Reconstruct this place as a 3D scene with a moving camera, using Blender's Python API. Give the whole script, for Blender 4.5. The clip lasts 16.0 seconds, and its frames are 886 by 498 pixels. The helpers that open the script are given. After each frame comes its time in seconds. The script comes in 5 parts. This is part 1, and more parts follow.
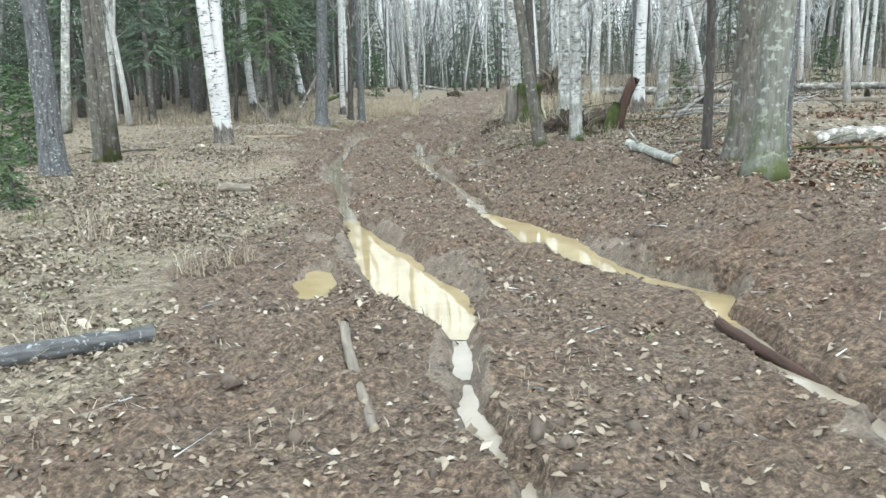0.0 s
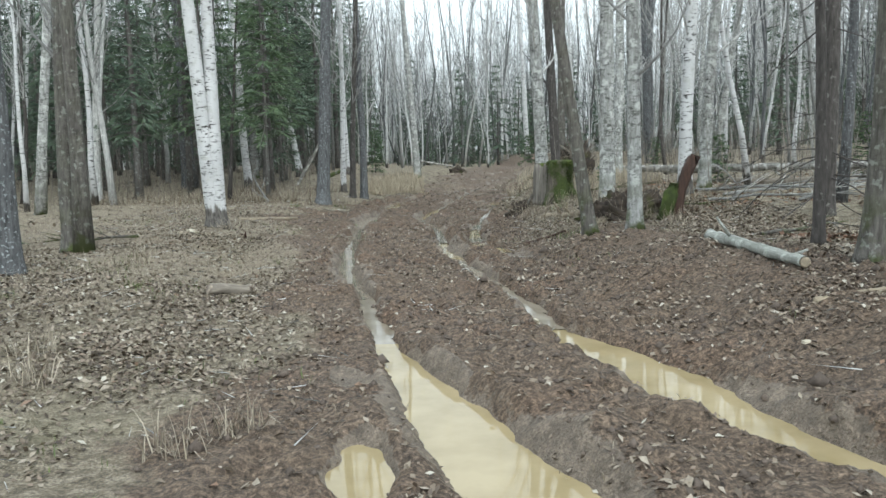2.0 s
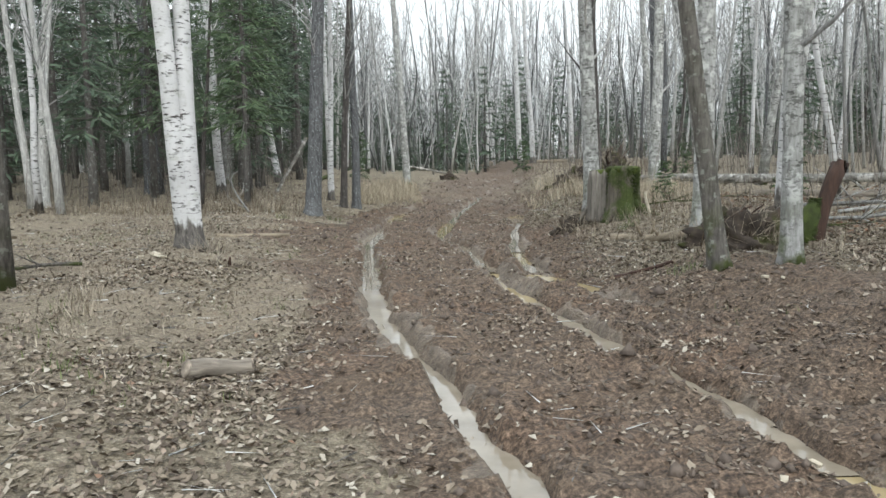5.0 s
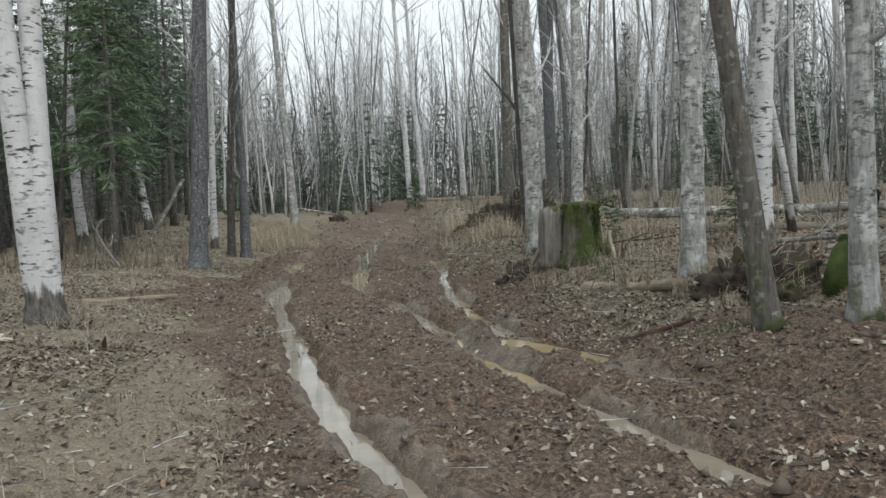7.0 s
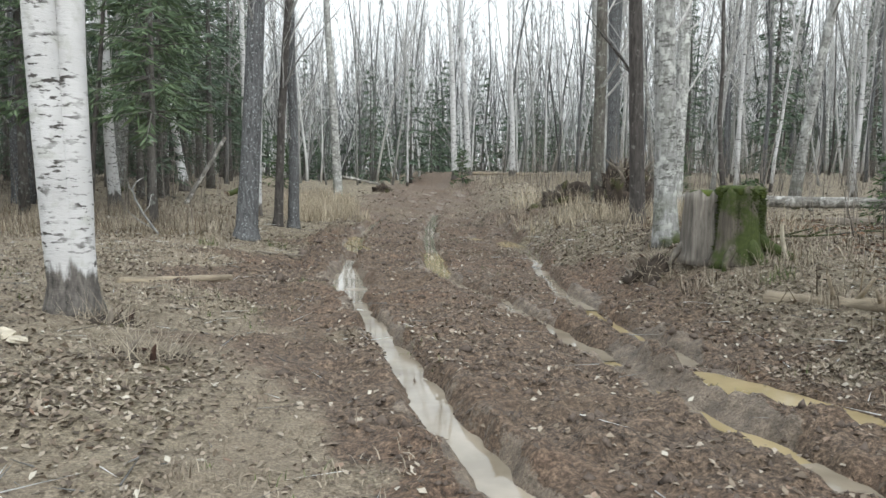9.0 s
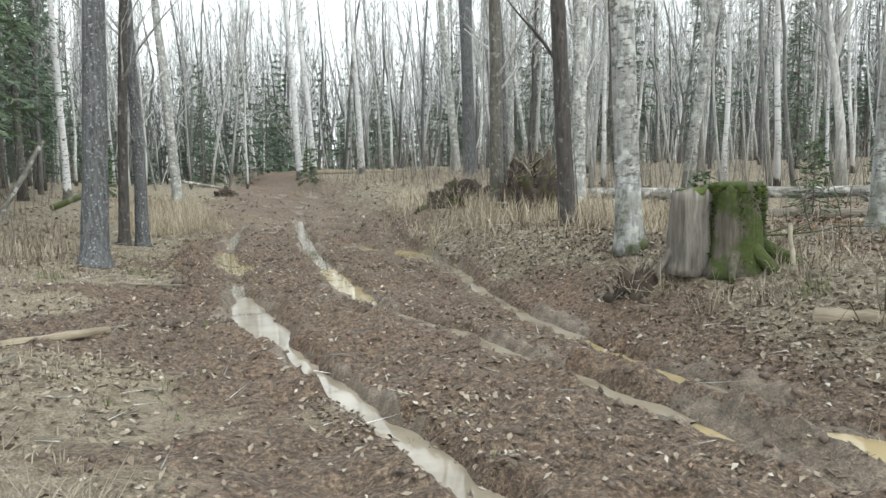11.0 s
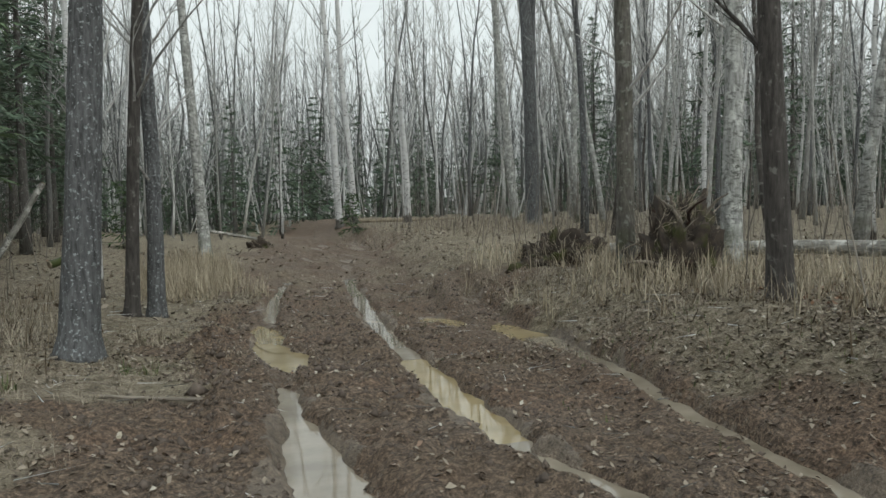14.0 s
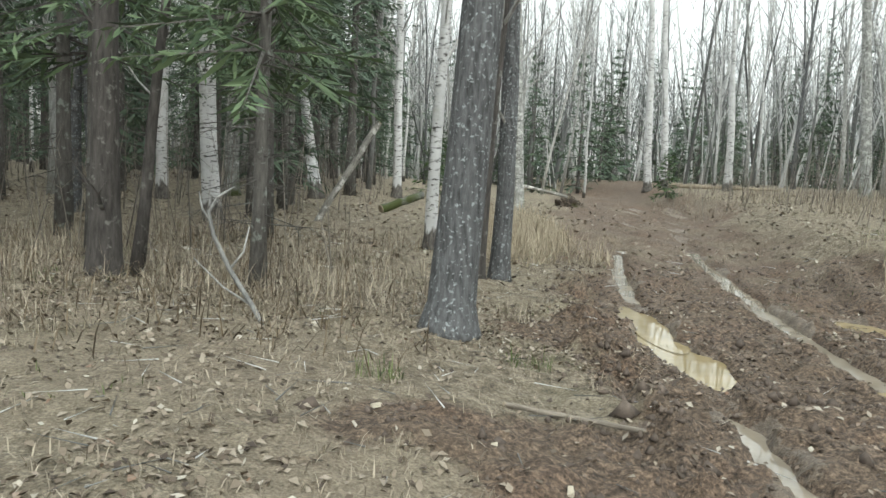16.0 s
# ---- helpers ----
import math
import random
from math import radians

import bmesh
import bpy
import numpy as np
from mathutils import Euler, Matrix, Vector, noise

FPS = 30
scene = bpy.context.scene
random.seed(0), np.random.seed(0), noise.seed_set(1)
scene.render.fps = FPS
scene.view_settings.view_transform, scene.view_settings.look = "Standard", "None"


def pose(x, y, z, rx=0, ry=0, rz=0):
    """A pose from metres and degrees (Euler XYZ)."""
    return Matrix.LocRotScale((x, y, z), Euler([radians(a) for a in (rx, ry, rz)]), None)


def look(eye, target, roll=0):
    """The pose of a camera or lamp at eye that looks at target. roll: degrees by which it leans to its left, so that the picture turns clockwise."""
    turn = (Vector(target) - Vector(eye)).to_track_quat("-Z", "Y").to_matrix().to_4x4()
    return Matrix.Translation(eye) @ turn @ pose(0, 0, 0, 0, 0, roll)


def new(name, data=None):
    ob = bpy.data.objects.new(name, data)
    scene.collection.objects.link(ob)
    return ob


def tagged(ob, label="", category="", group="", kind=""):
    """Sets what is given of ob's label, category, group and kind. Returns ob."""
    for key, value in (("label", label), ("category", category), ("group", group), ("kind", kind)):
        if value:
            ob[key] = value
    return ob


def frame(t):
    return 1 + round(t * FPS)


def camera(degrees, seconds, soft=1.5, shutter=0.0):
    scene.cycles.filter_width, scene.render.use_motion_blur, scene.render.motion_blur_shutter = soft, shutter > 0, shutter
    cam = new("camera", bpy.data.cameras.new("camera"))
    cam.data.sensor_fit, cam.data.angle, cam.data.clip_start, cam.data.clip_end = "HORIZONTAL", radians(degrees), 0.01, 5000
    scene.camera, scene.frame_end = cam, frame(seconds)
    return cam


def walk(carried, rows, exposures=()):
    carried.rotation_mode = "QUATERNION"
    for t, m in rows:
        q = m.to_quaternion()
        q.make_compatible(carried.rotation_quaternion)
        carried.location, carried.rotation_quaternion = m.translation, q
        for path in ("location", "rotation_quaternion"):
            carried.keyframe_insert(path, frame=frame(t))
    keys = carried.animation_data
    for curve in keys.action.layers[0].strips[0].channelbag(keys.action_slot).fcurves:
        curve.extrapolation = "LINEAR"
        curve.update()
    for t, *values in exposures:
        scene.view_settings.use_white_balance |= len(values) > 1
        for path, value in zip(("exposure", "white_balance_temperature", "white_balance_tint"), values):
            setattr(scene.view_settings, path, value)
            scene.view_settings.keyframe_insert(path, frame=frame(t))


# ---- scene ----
cam = camera(58.4, 16.0, soft=1.5)
METRES, EYE, TILT, LEAN, TURN = 19.7, 1.5, 0.0, 0.0, 0.0
ROWS = [
    (0.0, 0.0, 0.0, 0.0, -0.34, -12.15, 1.56),
    (0.5, -0.0067, 0.0291, -0.0011, 1.89, -9.99, 2.09),
    (1.0, -0.0123, 0.0569, 0.0017, -2.03, -9.53, 0.84),
    (1.5, -0.0203, 0.0845, 0.0021, -0.79, -8.75, 1.73),
    (2.0, -0.0314, 0.1116, 0.0021, -1.06, -6.87, 1.42),
    (2.5, -0.0346, 0.1407, 0.0016, -0.4, -5.13, 1.34),
    (3.0, -0.0431, 0.1713, 0.0008, -0.44, -5.92, 0.61),
    (5.5, -0.0911, 0.3142, -0.0009, -5.42, -6.8, 0.85),
    (6.0, -0.0986, 0.3445, -0.003, -7.62, -7.44, 0.73),
    (6.5, -0.1099, 0.3722, 0.0005, -8.4, -4.56, 0.63),
    (7.0, -0.1141, 0.4027, -0.0002, -12.52, -3.82, 1.96),
    (7.5, -0.1236, 0.4333, 0.0002, -12.02, -3.55, 1.31),
    (8.0, -0.1258, 0.4618, -0.0008, -15.14, -6.14, 0.63),
    (8.5, -0.1339, 0.494, -0.0014, -10.64, -5.7, -0.79),
    (11.0, -0.1829, 0.6364, 0.0029, -23.48, -6.02, 1.02),
    (11.5, -0.1802, 0.6688, 0.0014, -31.61, -6.17, 1.53),
    (12.0, -0.1757, 0.7025, 0.0019, -29.04, -5.94, 1.99),
    (12.5, -0.1727, 0.7364, 0.0041, -25.28, -3.24, 1.03),
    (13.0, -0.166, 0.7708, 0.0021, -21.69, -3.54, 1.19),
    (13.5, -0.1651, 0.8044, 0.0035, -21.97, -2.53, -0.45),
    (14.0, -0.1614, 0.8373, 0.0021, -21.53, -2.53, 1.21),
    (14.5, -0.1652, 0.8696, 0.0016, -18.79, -2.95, -0.57),
    (15.0, -0.1721, 0.9018, -0.0009, -9.81, -6.01, -0.92),
    (15.5, -0.1885, 0.9329, -0.0001, -2.94, -5.0, -2.13),
    (16.0, -0.2059, 0.9564, -0.0004, -2.07, -5.71, -2.81),
]
walk(cam, [(t, pose(0, 0, EYE, TILT, LEAN, TURN) @ pose(METRES * x, METRES * y, METRES * z, 90 + pitch, roll, yaw)) for t, x, y, z, yaw, pitch, roll in ROWS],
     [(t, stops - 0.02, np.interp(t, [0, 3, 5.5, 9, 12, 16], [6000, 6000, 6300, 6300, 6400, 6450]), np.interp(t, [0, 3, 5.5, 9, 12, 16], [1, 1, 6, 6, 2, 1])) for t, stops in ((0.0, 1.3), (0.5, 1.08), (1.0, 0.95), (2.0, 0.73), (3.0, 0.62), (5.5, 0.78), (6.0, 0.75), (6.5, 0.45), (7.5, 0.2), (8.0, 0.65), (8.5, 0.75), (11.0, 1.02), (11.5, 0.8), (12.0, 0.95), (12.5, 0.2), (13.5, 0.0), (14.5, 0.25), (15.0, 0.85), (16.0, 0.9))])

# ---- light ----
SUN_UP, SUN_TURN = 46.0, 165.0
world = bpy.data.worlds.new("overcast_sky")
scene.world = world
world.use_nodes = True
wn = world.node_tree
sky = wn.nodes.new("ShaderNodeTexSky")
sky.sky_type, sky.sun_disc = "NISHITA", False
sky.sun_elevation, sky.sun_rotation = radians(SUN_UP), radians(SUN_TURN)
sky.air_density, sky.dust_density, sky.ozone_density = 1.0, 6.0, 1.0
grey = wn.nodes.new("ShaderNodeHueSaturation")
grey.inputs["Saturation"].default_value = 0.35
wn.links.new(sky.outputs[0], grey.inputs["Color"])
cloud = wn.nodes.new("ShaderNodeMix")
cloud.data_type = "RGBA"
cloud.inputs[0].default_value = 0.7
cloud.inputs[7].default_value = (6.9, 7.05, 7.2, 1)
wn.links.new(grey.outputs[0], cloud.inputs[6])
wn.links.new(cloud.outputs[2], wn.nodes["Background"].inputs["Color"])
wn.nodes["Background"].inputs["Strength"].default_value = 0.15

sun_data = bpy.data.lights.new("sun", "SUN")
sun_data.energy, sun_data.angle, sun_data.color = 0.5, radians(40), (1.0, 0.985, 0.96)
sun = new("sun", sun_data)
sun.matrix_world = look((0, 0, 40), Vector((0, 0, 40)) - Vector((math.sin(radians(SUN_TURN)) * math.cos(radians(SUN_UP)), math.cos(radians(SUN_TURN)) * math.cos(radians(SUN_UP)), math.sin(radians(SUN_UP)))))


# ---- materials ----
def material(name):
    m = bpy.data.materials.new(name)
    m.use_nodes = True
    return m, m.node_tree, m.node_tree.nodes["Principled BSDF"]


def node(tree, kind, **values):
    n = tree.nodes.new("ShaderNode" + kind)
    for key, value in values.items():
        n.inputs[key].default_value = value
    return n


def coords(tree, scale=(1, 1, 1), space="Object"):
    tc, mp = node(tree, "TexCoord"), node(tree, "Mapping")
    mp.inputs["Scale"].default_value = scale
    tree.links.new(tc.outputs[space], mp.inputs["Vector"])
    return mp.outputs["Vector"]


def noise_tex(tree, vec, scale, detail=4.0, rough=0.55):
    n = node(tree, "TexNoise", Scale=scale, Detail=detail, Roughness=rough)
    tree.links.new(vec, n.inputs["Vector"])
    return n.outputs["Fac"]


def ramp(tree, fac, stops):
    r = node(tree, "ValToRGB")
    el = r.color_ramp.elements
    while len(el) < len(stops):
        el.new(0.5)
    for e, (p, c) in zip(el, stops):
        e.position = p
        e.color = (c, c, c, 1) if isinstance(c, (int, float)) else (*c, 1)
    tree.links.new(fac, r.inputs["Fac"])
    return r.outputs["Color"]


def mix(tree, fac, a, b, how="MIX"):
    m = tree.nodes.new("ShaderNodeMix")
    m.data_type, m.blend_type = "RGBA", how
    for slot, v in ((m.inputs[0], fac), (m.inputs[6], a), (m.inputs[7], b)):
        if isinstance(v, (int, float)):
            slot.default_value = v
        elif isinstance(v, tuple):
            slot.default_value = (*v, 1)
        else:
            tree.links.new(v, slot)
    return m.outputs[2]


def bump(tree, bsdf, height, strength, distance):
    b = node(tree, "Bump", Strength=strength, Distance=distance)
    tree.links.new(height, b.inputs["Height"])
    tree.links.new(b.outputs["Normal"], bsdf.inputs["Normal"])


def attr(tree, name):
    a = tree.nodes.new("ShaderNodeAttribute")
    a.attribute_name = name
    return a.outputs["Fac"]


def ground_material():
    m, t, b = material("forest_ground")
    v = coords(t)
    def ragged(name, lo, hi):
        add = node(t, "Math")
        add.operation = "MULTIPLY_ADD"
        t.links.new(noise_tex(t, v, 13, 6, 0.7), add.inputs[0])
        add.inputs[1].default_value = 0.9
        t.links.new(attr(t, name), add.inputs[2])
        return ramp(t, add.outputs[0], [(lo, 0.0), (hi, 1.0)])
    mud, wet = ragged("mud", 0.6, 0.95), ragged("wet", 0.9, 1.25)
    big, mid, fine = noise_tex(t, v, 0.9, 5), noise_tex(t, v, 9, 6, 0.65), noise_tex(t, v, 55, 4, 0.7)
    litter = ramp(t, mid, [(0.3, (0.075, 0.06, 0.042)), (0.48, (0.21, 0.175, 0.125)), (0.62, (0.34, 0.295, 0.225)), (0.8, (0.18, 0.15, 0.1))])
    speck = ramp(t, fine, [(0.36, 0.25), (0.5, 0.85), (0.66, 1.6)])
    litter = mix(t, 0.75, litter, speck, "MULTIPLY")
    straw = ramp(t, fine, [(0.3, (0.17, 0.145, 0.1)), (0.7, (0.38, 0.335, 0.24))])
    litter = mix(t, ramp(t, big, [(0.45, 0.0), (0.65, 0.5)]), litter, straw)
    moss = ramp(t, noise_tex(t, v, 0.55, 4), [(0.58, 0.0), (0.72, 0.2)])
    litter = mix(t, moss, litter, (0.11, 0.125, 0.05))
    crumb = noise_tex(t, v, 24, 5, 0.7)
    soil = ramp(t, crumb, [(0.32, (0.028, 0.02, 0.015)), (0.48, (0.12, 0.089, 0.068)), (0.66, (0.26, 0.2, 0.156))])
    soil = mix(t, 0.75, soil, speck, "MULTIPLY")
    soil = mix(t, ramp(t, big, [(0.5, 0.0), (0.75, 0.35)]), soil, (0.15, 0.118, 0.092))
    red = ramp(t, noise_tex(t, v, 0.7, 3), [(0.48, 0.0), (0.66, 0.25)])
    soil = mix(t, red, soil, mix(t, 1.0, soil, (1.15, 0.86, 0.72), "MULTIPLY"))
    dust = ramp(t, fine, [(0.3, (0.14, 0.115, 0.085)), (0.65, (0.36, 0.3, 0.225))])
    litter = mix(t, mix(t, 0.6, attr(t, "worn"), noise_tex(t, v, 5, 5), "MULTIPLY"), litter, dust)
    soil = mix(t, 1.0, soil, (1.05, 1.01, 0.93), "MULTIPLY")
    col = mix(t, mud, litter, soil)
    silt = ramp(t, mid, [(0.3, (0.095, 0.075, 0.058)), (0.7, (0.3, 0.243, 0.187))])
    silt = mix(t, 0.55, silt, speck, "MULTIPLY")
    col = mix(t, wet, col, silt)
    t.links.new(col, b.inputs["Base Color"])
    rough = mix(t, mud, (0.95, 0.95, 0.95), ramp(t, big, [(0.35, 0.68), (0.65, 0.92)]))
    rough = mix(t, wet, rough, (0.55, 0.55, 0.55))
    t.links.new(rough, b.inputs["Roughness"])
    bump(t, b, mix(t, 0.45, crumb, fine), 1.0, 0.045)
    return m


def water_material(name, low, high, rough, ior=1.45):
    m, t, b = material(name)
    v = coords(t)
    t.links.new(ramp(t, noise_tex(t, v, 2.2, 4), [(0.35, low), (0.65, high)]), b.inputs["Base Color"])
    b.inputs["Roughness"].default_value = rough
    b.inputs["IOR"].default_value = ior
    bump(t, b, noise_tex(t, v, 14, 2), 0.02, 0.01)
    return m


def birch_material(name, white=(0.64, 0.64, 0.645), marks=0.5, foot=0.7):
    """foot: how high the dark rough bark climbs; 0 for lying logs."""
    m, t, b = material(name)
    v, vs = coords(t), coords(t, (5.0, 5.0, 17.0))
    dash = ramp(t, noise_tex(t, vs, 1.6, 3, 0.6), [(0.6 - 0.1 * marks, 0.0), (0.65 - 0.08 * marks, 1.0)])
    gate = ramp(t, noise_tex(t, v, 3.0, 3), [(0.42, 0.0), (0.56, 1.0)])
    dark = mix(t, 1.0, dash, gate, "MULTIPLY")
    tint = ramp(t, noise_tex(t, v, 1.3, 4), [(0.3, tuple(c * 0.72 for c in white)), (0.65, white)])
    lichen = ramp(t, noise_tex(t, v, 7, 5), [(0.55, 0.0), (0.68, 0.5)])
    tint = mix(t, lichen, tint, (0.36, 0.37, 0.33))
    col = mix(t, dark, tint, (0.05, 0.045, 0.04))
    if foot:
        sep = node(t, "SeparateXYZ")
        t.links.new(v, sep.inputs[0])
        add = node(t, "Math")
        add.operation = "MULTIPLY_ADD"
        t.links.new(noise_tex(t, coords(t, (6, 6, 2)), 1.5, 4), add.inputs[0])
        add.inputs[1].default_value = -0.7
        t.links.new(sep.outputs["Z"], add.inputs[2])
        base = ramp(t, add.outputs[0], [(0.0, 1.0), (foot * 0.16, 0.0)])
        col = mix(t, base, col, ramp(t, noise_tex(t, coords(t, (14, 14, 5)), 2, 5), [(0.3, (0.03, 0.027, 0.024)), (0.7, (0.17, 0.155, 0.14))]))
    t.links.new(col, b.inputs["Base Color"])
    b.inputs["Roughness"].default_value = 0.75
    bump(t, b, noise_tex(t, vs, 3.0, 4), 0.5, 0.02)
    return m


def bark_material(name, low, high, lichen, amount, moss=0.0, vary=0.0, grain=9, flecks=0.0):
    m, t, b = material(name)
    v, vs = coords(t), coords(t, (18, 18, 3.5))
    ridge = noise_tex(t, vs, 1.4, 6, 0.65)
    col = ramp(t, ridge, [(0.3, low), (0.68, high)])
    spots = ramp(t, noise_tex(t, v, grain, 5, 0.6), [(0.62 - 0.14 * amount, 0.0), (0.68 - 0.1 * amount, 0.85)])
    col = mix(t, spots, col, lichen)
    if flecks:
        scar = ramp(t, noise_tex(t, coords(t, (5, 5, 11)), 2.2, 4, 0.65), [(0.52, 0.0), (0.58, flecks)])
        scar = mix(t, 1.0, scar, ramp(t, noise_tex(t, v, 2.3, 4), [(0.4, 0.15), (0.62, 1.0)]), "MULTIPLY")
        col = mix(t, scar, col, tuple(c * 0.4 for c in low))
    if moss:
        sep = node(t, "SeparateXYZ")
        t.links.new(v, sep.inputs[0])
        low_part = ramp(t, sep.outputs["Z"], [(0.1, 1.0), (0.75, 0.12)])
        g = mix(t, 1.0, ramp(t, noise_tex(t, v, 3.5, 4), [(0.5 - 0.2 * moss, 0.0), (0.6 - 0.1 * moss, 1.0)]), low_part, "MULTIPLY")
        col = mix(t, g, col, (0.06, 0.075, 0.02))
    if vary:
        info = node(t, "ObjectInfo")
        col = mix(t, vary, col, ramp(t, info.outputs["Random"], [(0.0, 0.35), (0.5, 0.9), (1.0, 1.5)]), "MULTIPLY")
    t.links.new(col, b.inputs["Base Color"])
    b.inputs["Roughness"].default_value = 0.9
    bump(t, b, ridge, 0.8, 0.02)
    return m


def foliage_material(name, low, high, rough=0.7):
    m, t, b = material(name)
    geo = node(t, "NewGeometry")
    col = ramp(t, geo.outputs["Random Per Island"], [(0.0, low), (0.55, tuple((p + q) / 2 for p, q in zip(low, high))), (1.0, high)])
    t.links.new(col, b.inputs["Base Color"])
    b.inputs["Roughness"].default_value = rough
    return m


def distant_bark():
    """White birches among dark stems."""
    m, t, b = material("distant_bark")
    geo = node(t, "NewGeometry")
    t.links.new(ramp(t, geo.outputs["Random Per Island"], [(0.0, (0.085, 0.087, 0.085)), (0.45, (0.2, 0.203, 0.2)), (0.65, (0.5, 0.505, 0.5)), (1.0, (0.76, 0.765, 0.76))]), b.inputs["Base Color"])
    b.inputs["Roughness"].default_value = 0.9
    return m


def leaf_material():
    m, t, b = material("dead_leaf")
    geo = node(t, "NewGeometry")
    col = ramp(t, geo.outputs["Random Per Island"], [(0.0, (0.05, 0.036, 0.027)), (0.3, (0.13, 0.1, 0.072)), (0.6, (0.24, 0.195, 0.145)), (0.88, (0.34, 0.295, 0.235)), (0.95, (0.5, 0.47, 0.4)), (1.0, (0.2, 0.115, 0.07))])
    col = mix(t, 0.4, col, ramp(t, noise_tex(t, coords(t), 60, 3), [(0.3, 0.6), (0.7, 1.25)]), "MULTIPLY")
    t.links.new(col, b.inputs["Base Color"])
    b.inputs["Roughness"].default_value = 0.65
    return m


def wood_material(name, low, high, stretch=(20, 20, 2), moss=0.0, mosscol=(0.06, 0.085, 0.014)):
    m, t, b = material(name)
    v, vs = coords(t), coords(t, stretch)
    grain = noise_tex(t, vs, 1.2, 6, 0.6)
    col = ramp(t, grain, [(0.28, low), (0.5, tuple((p + q) / 2 for p, q in zip(low, high))), (0.72, high)])
    col = mix(t, 0.6, col, ramp(t, noise_tex(t, v, 2.5, 4), [(0.3, 0.6), (0.7, 1.2)]), "MULTIPLY")
    if moss:
        col = mix(t, ramp(t, noise_tex(t, v, 2.6, 5), [(0.62 - 0.3 * moss, 0.0), (0.72 - 0.3 * moss, 1.0)]), col,
                  mix(t, noise_tex(t, v, 30, 3), (0.02, 0.03, 0.006), mosscol))
    t.links.new(col, b.inputs["Base Color"])
    b.inputs["Roughness"].default_value = 0.88
    bump(t, b, grain, 0.8, 0.02)
    return m


GROUND = ground_material()
WATER = water_material("muddy_water", (0.3, 0.24, 0.13), (0.4, 0.325, 0.19), 0.02)
# silt colour, with some of the sky's bright reflection put into the base
TRICKLE = water_material("silty_trickle", (0.22, 0.19, 0.145), (0.33, 0.29, 0.23), 0.03, 1.5)
BIRCH = birch_material("birch_bark")
BIRCH_SPOT = bark_material("spotted_birch_bark", (0.17, 0.168, 0.16), (0.48, 0.485, 0.475), (0.66, 0.67, 0.65), 0.7, moss=0.45, vary=0.25, grain=7, flecks=0.95)
PALE = bark_material("pale_bark", (0.2, 0.197, 0.19), (0.47, 0.47, 0.455), (0.55, 0.56, 0.54), 0.3, vary=0.8)
GREY = bark_material("grey_bark", (0.026, 0.026, 0.027), (0.15, 0.153, 0.16), (0.33, 0.36, 0.37), 0.34, grain=26)
LOG_BIRCH = bark_material("fallen_birch_bark", (0.08, 0.075, 0.066), (0.36, 0.35, 0.32), (0.62, 0.61, 0.58), 0.75, grain=6, flecks=0.6)
MOSSY = bark_material("mossy_grey_bark", (0.08, 0.08, 0.072), (0.23, 0.232, 0.212), (0.36, 0.385, 0.345), 0.6, moss=0.8, grain=15)
DARK = bark_material("dark_bark", (0.026, 0.023, 0.021), (0.105, 0.094, 0.088), (0.2, 0.2, 0.18), 0.2, vary=0.2)
BROWN = bark_material("brown_grey_bark", (0.045, 0.04, 0.036), (0.175, 0.162, 0.145), (0.27, 0.28, 0.25), 0.35, moss=0.3, grain=12, flecks=0.3)
SPRUCE_BARK = bark_material("spruce_bark", (0.05, 0.046, 0.042), (0.15, 0.14, 0.13), (0.26, 0.28, 0.26), 0.4, vary=0.4)
TWIG = bark_material("twig_bark", (0.17, 0.166, 0.157), (0.54, 0.54, 0.53), (0.5, 0.5, 0.48), 0.25, vary=0.6)
# needles of the wood behind: paled and blued, haze put into the colour
NEEDLE = foliage_material("spruce_needles", (0.05, 0.082, 0.058), (0.135, 0.185, 0.12))
NEEDLE_MID = foliage_material("green_spruce_needles", (0.045, 0.078, 0.042), (0.14, 0.2, 0.1))
NEEDLE_YOUNG = foliage_material("young_spruce_needles", (0.02, 0.045, 0.015), (0.08, 0.14, 0.045))
PALE_STRAW = foliage_material("pale_straw", (0.24, 0.2, 0.145), (0.56, 0.49, 0.37), 0.75)
STRAW = foliage_material("dry_grass", (0.15, 0.122, 0.092), (0.46, 0.405, 0.315), 0.75)
THICKET = foliage_material("bare_thicket", (0.05, 0.042, 0.035), (0.27, 0.24, 0.205), 0.85)
WEED = foliage_material("brown_weeds", (0.06, 0.045, 0.03), (0.22, 0.17, 0.11), 0.8)
GREEN = foliage_material("green_grass", (0.05, 0.075, 0.02), (0.16, 0.2, 0.07), 0.7)
LEAF = leaf_material()
TRODDEN = foliage_material("trodden_leaf", (0.045, 0.03, 0.022), (0.26, 0.2, 0.15), 0.6)
RUST = foliage_material("rusty_bracken", (0.08, 0.04, 0.025), (0.26, 0.15, 0.09), 0.8)
FAR_STEM = distant_bark()
OLD_WOOD = wood_material("weathered_wood", (0.1, 0.085, 0.07), (0.33, 0.29, 0.24))
STUMP_SIDE = wood_material("stump_wood", (0.07, 0.062, 0.053), (0.3, 0.275, 0.24), (22, 22, 1.6))
MOSS = wood_material("moss", (0.022, 0.03, 0.007), (0.07, 0.1, 0.016), (9, 9, 6), 0.35, (0.13, 0.17, 0.02))
MOSSY_WOOD = wood_material("mossy_stump_wood", (0.05, 0.043, 0.033), (0.2, 0.175, 0.14), (22, 22, 1.6), 0.72, (0.075, 0.1, 0.02))
PALE_WOOD = wood_material("bare_pale_wood", (0.14, 0.11, 0.08), (0.42, 0.36, 0.265), (14, 14, 2))
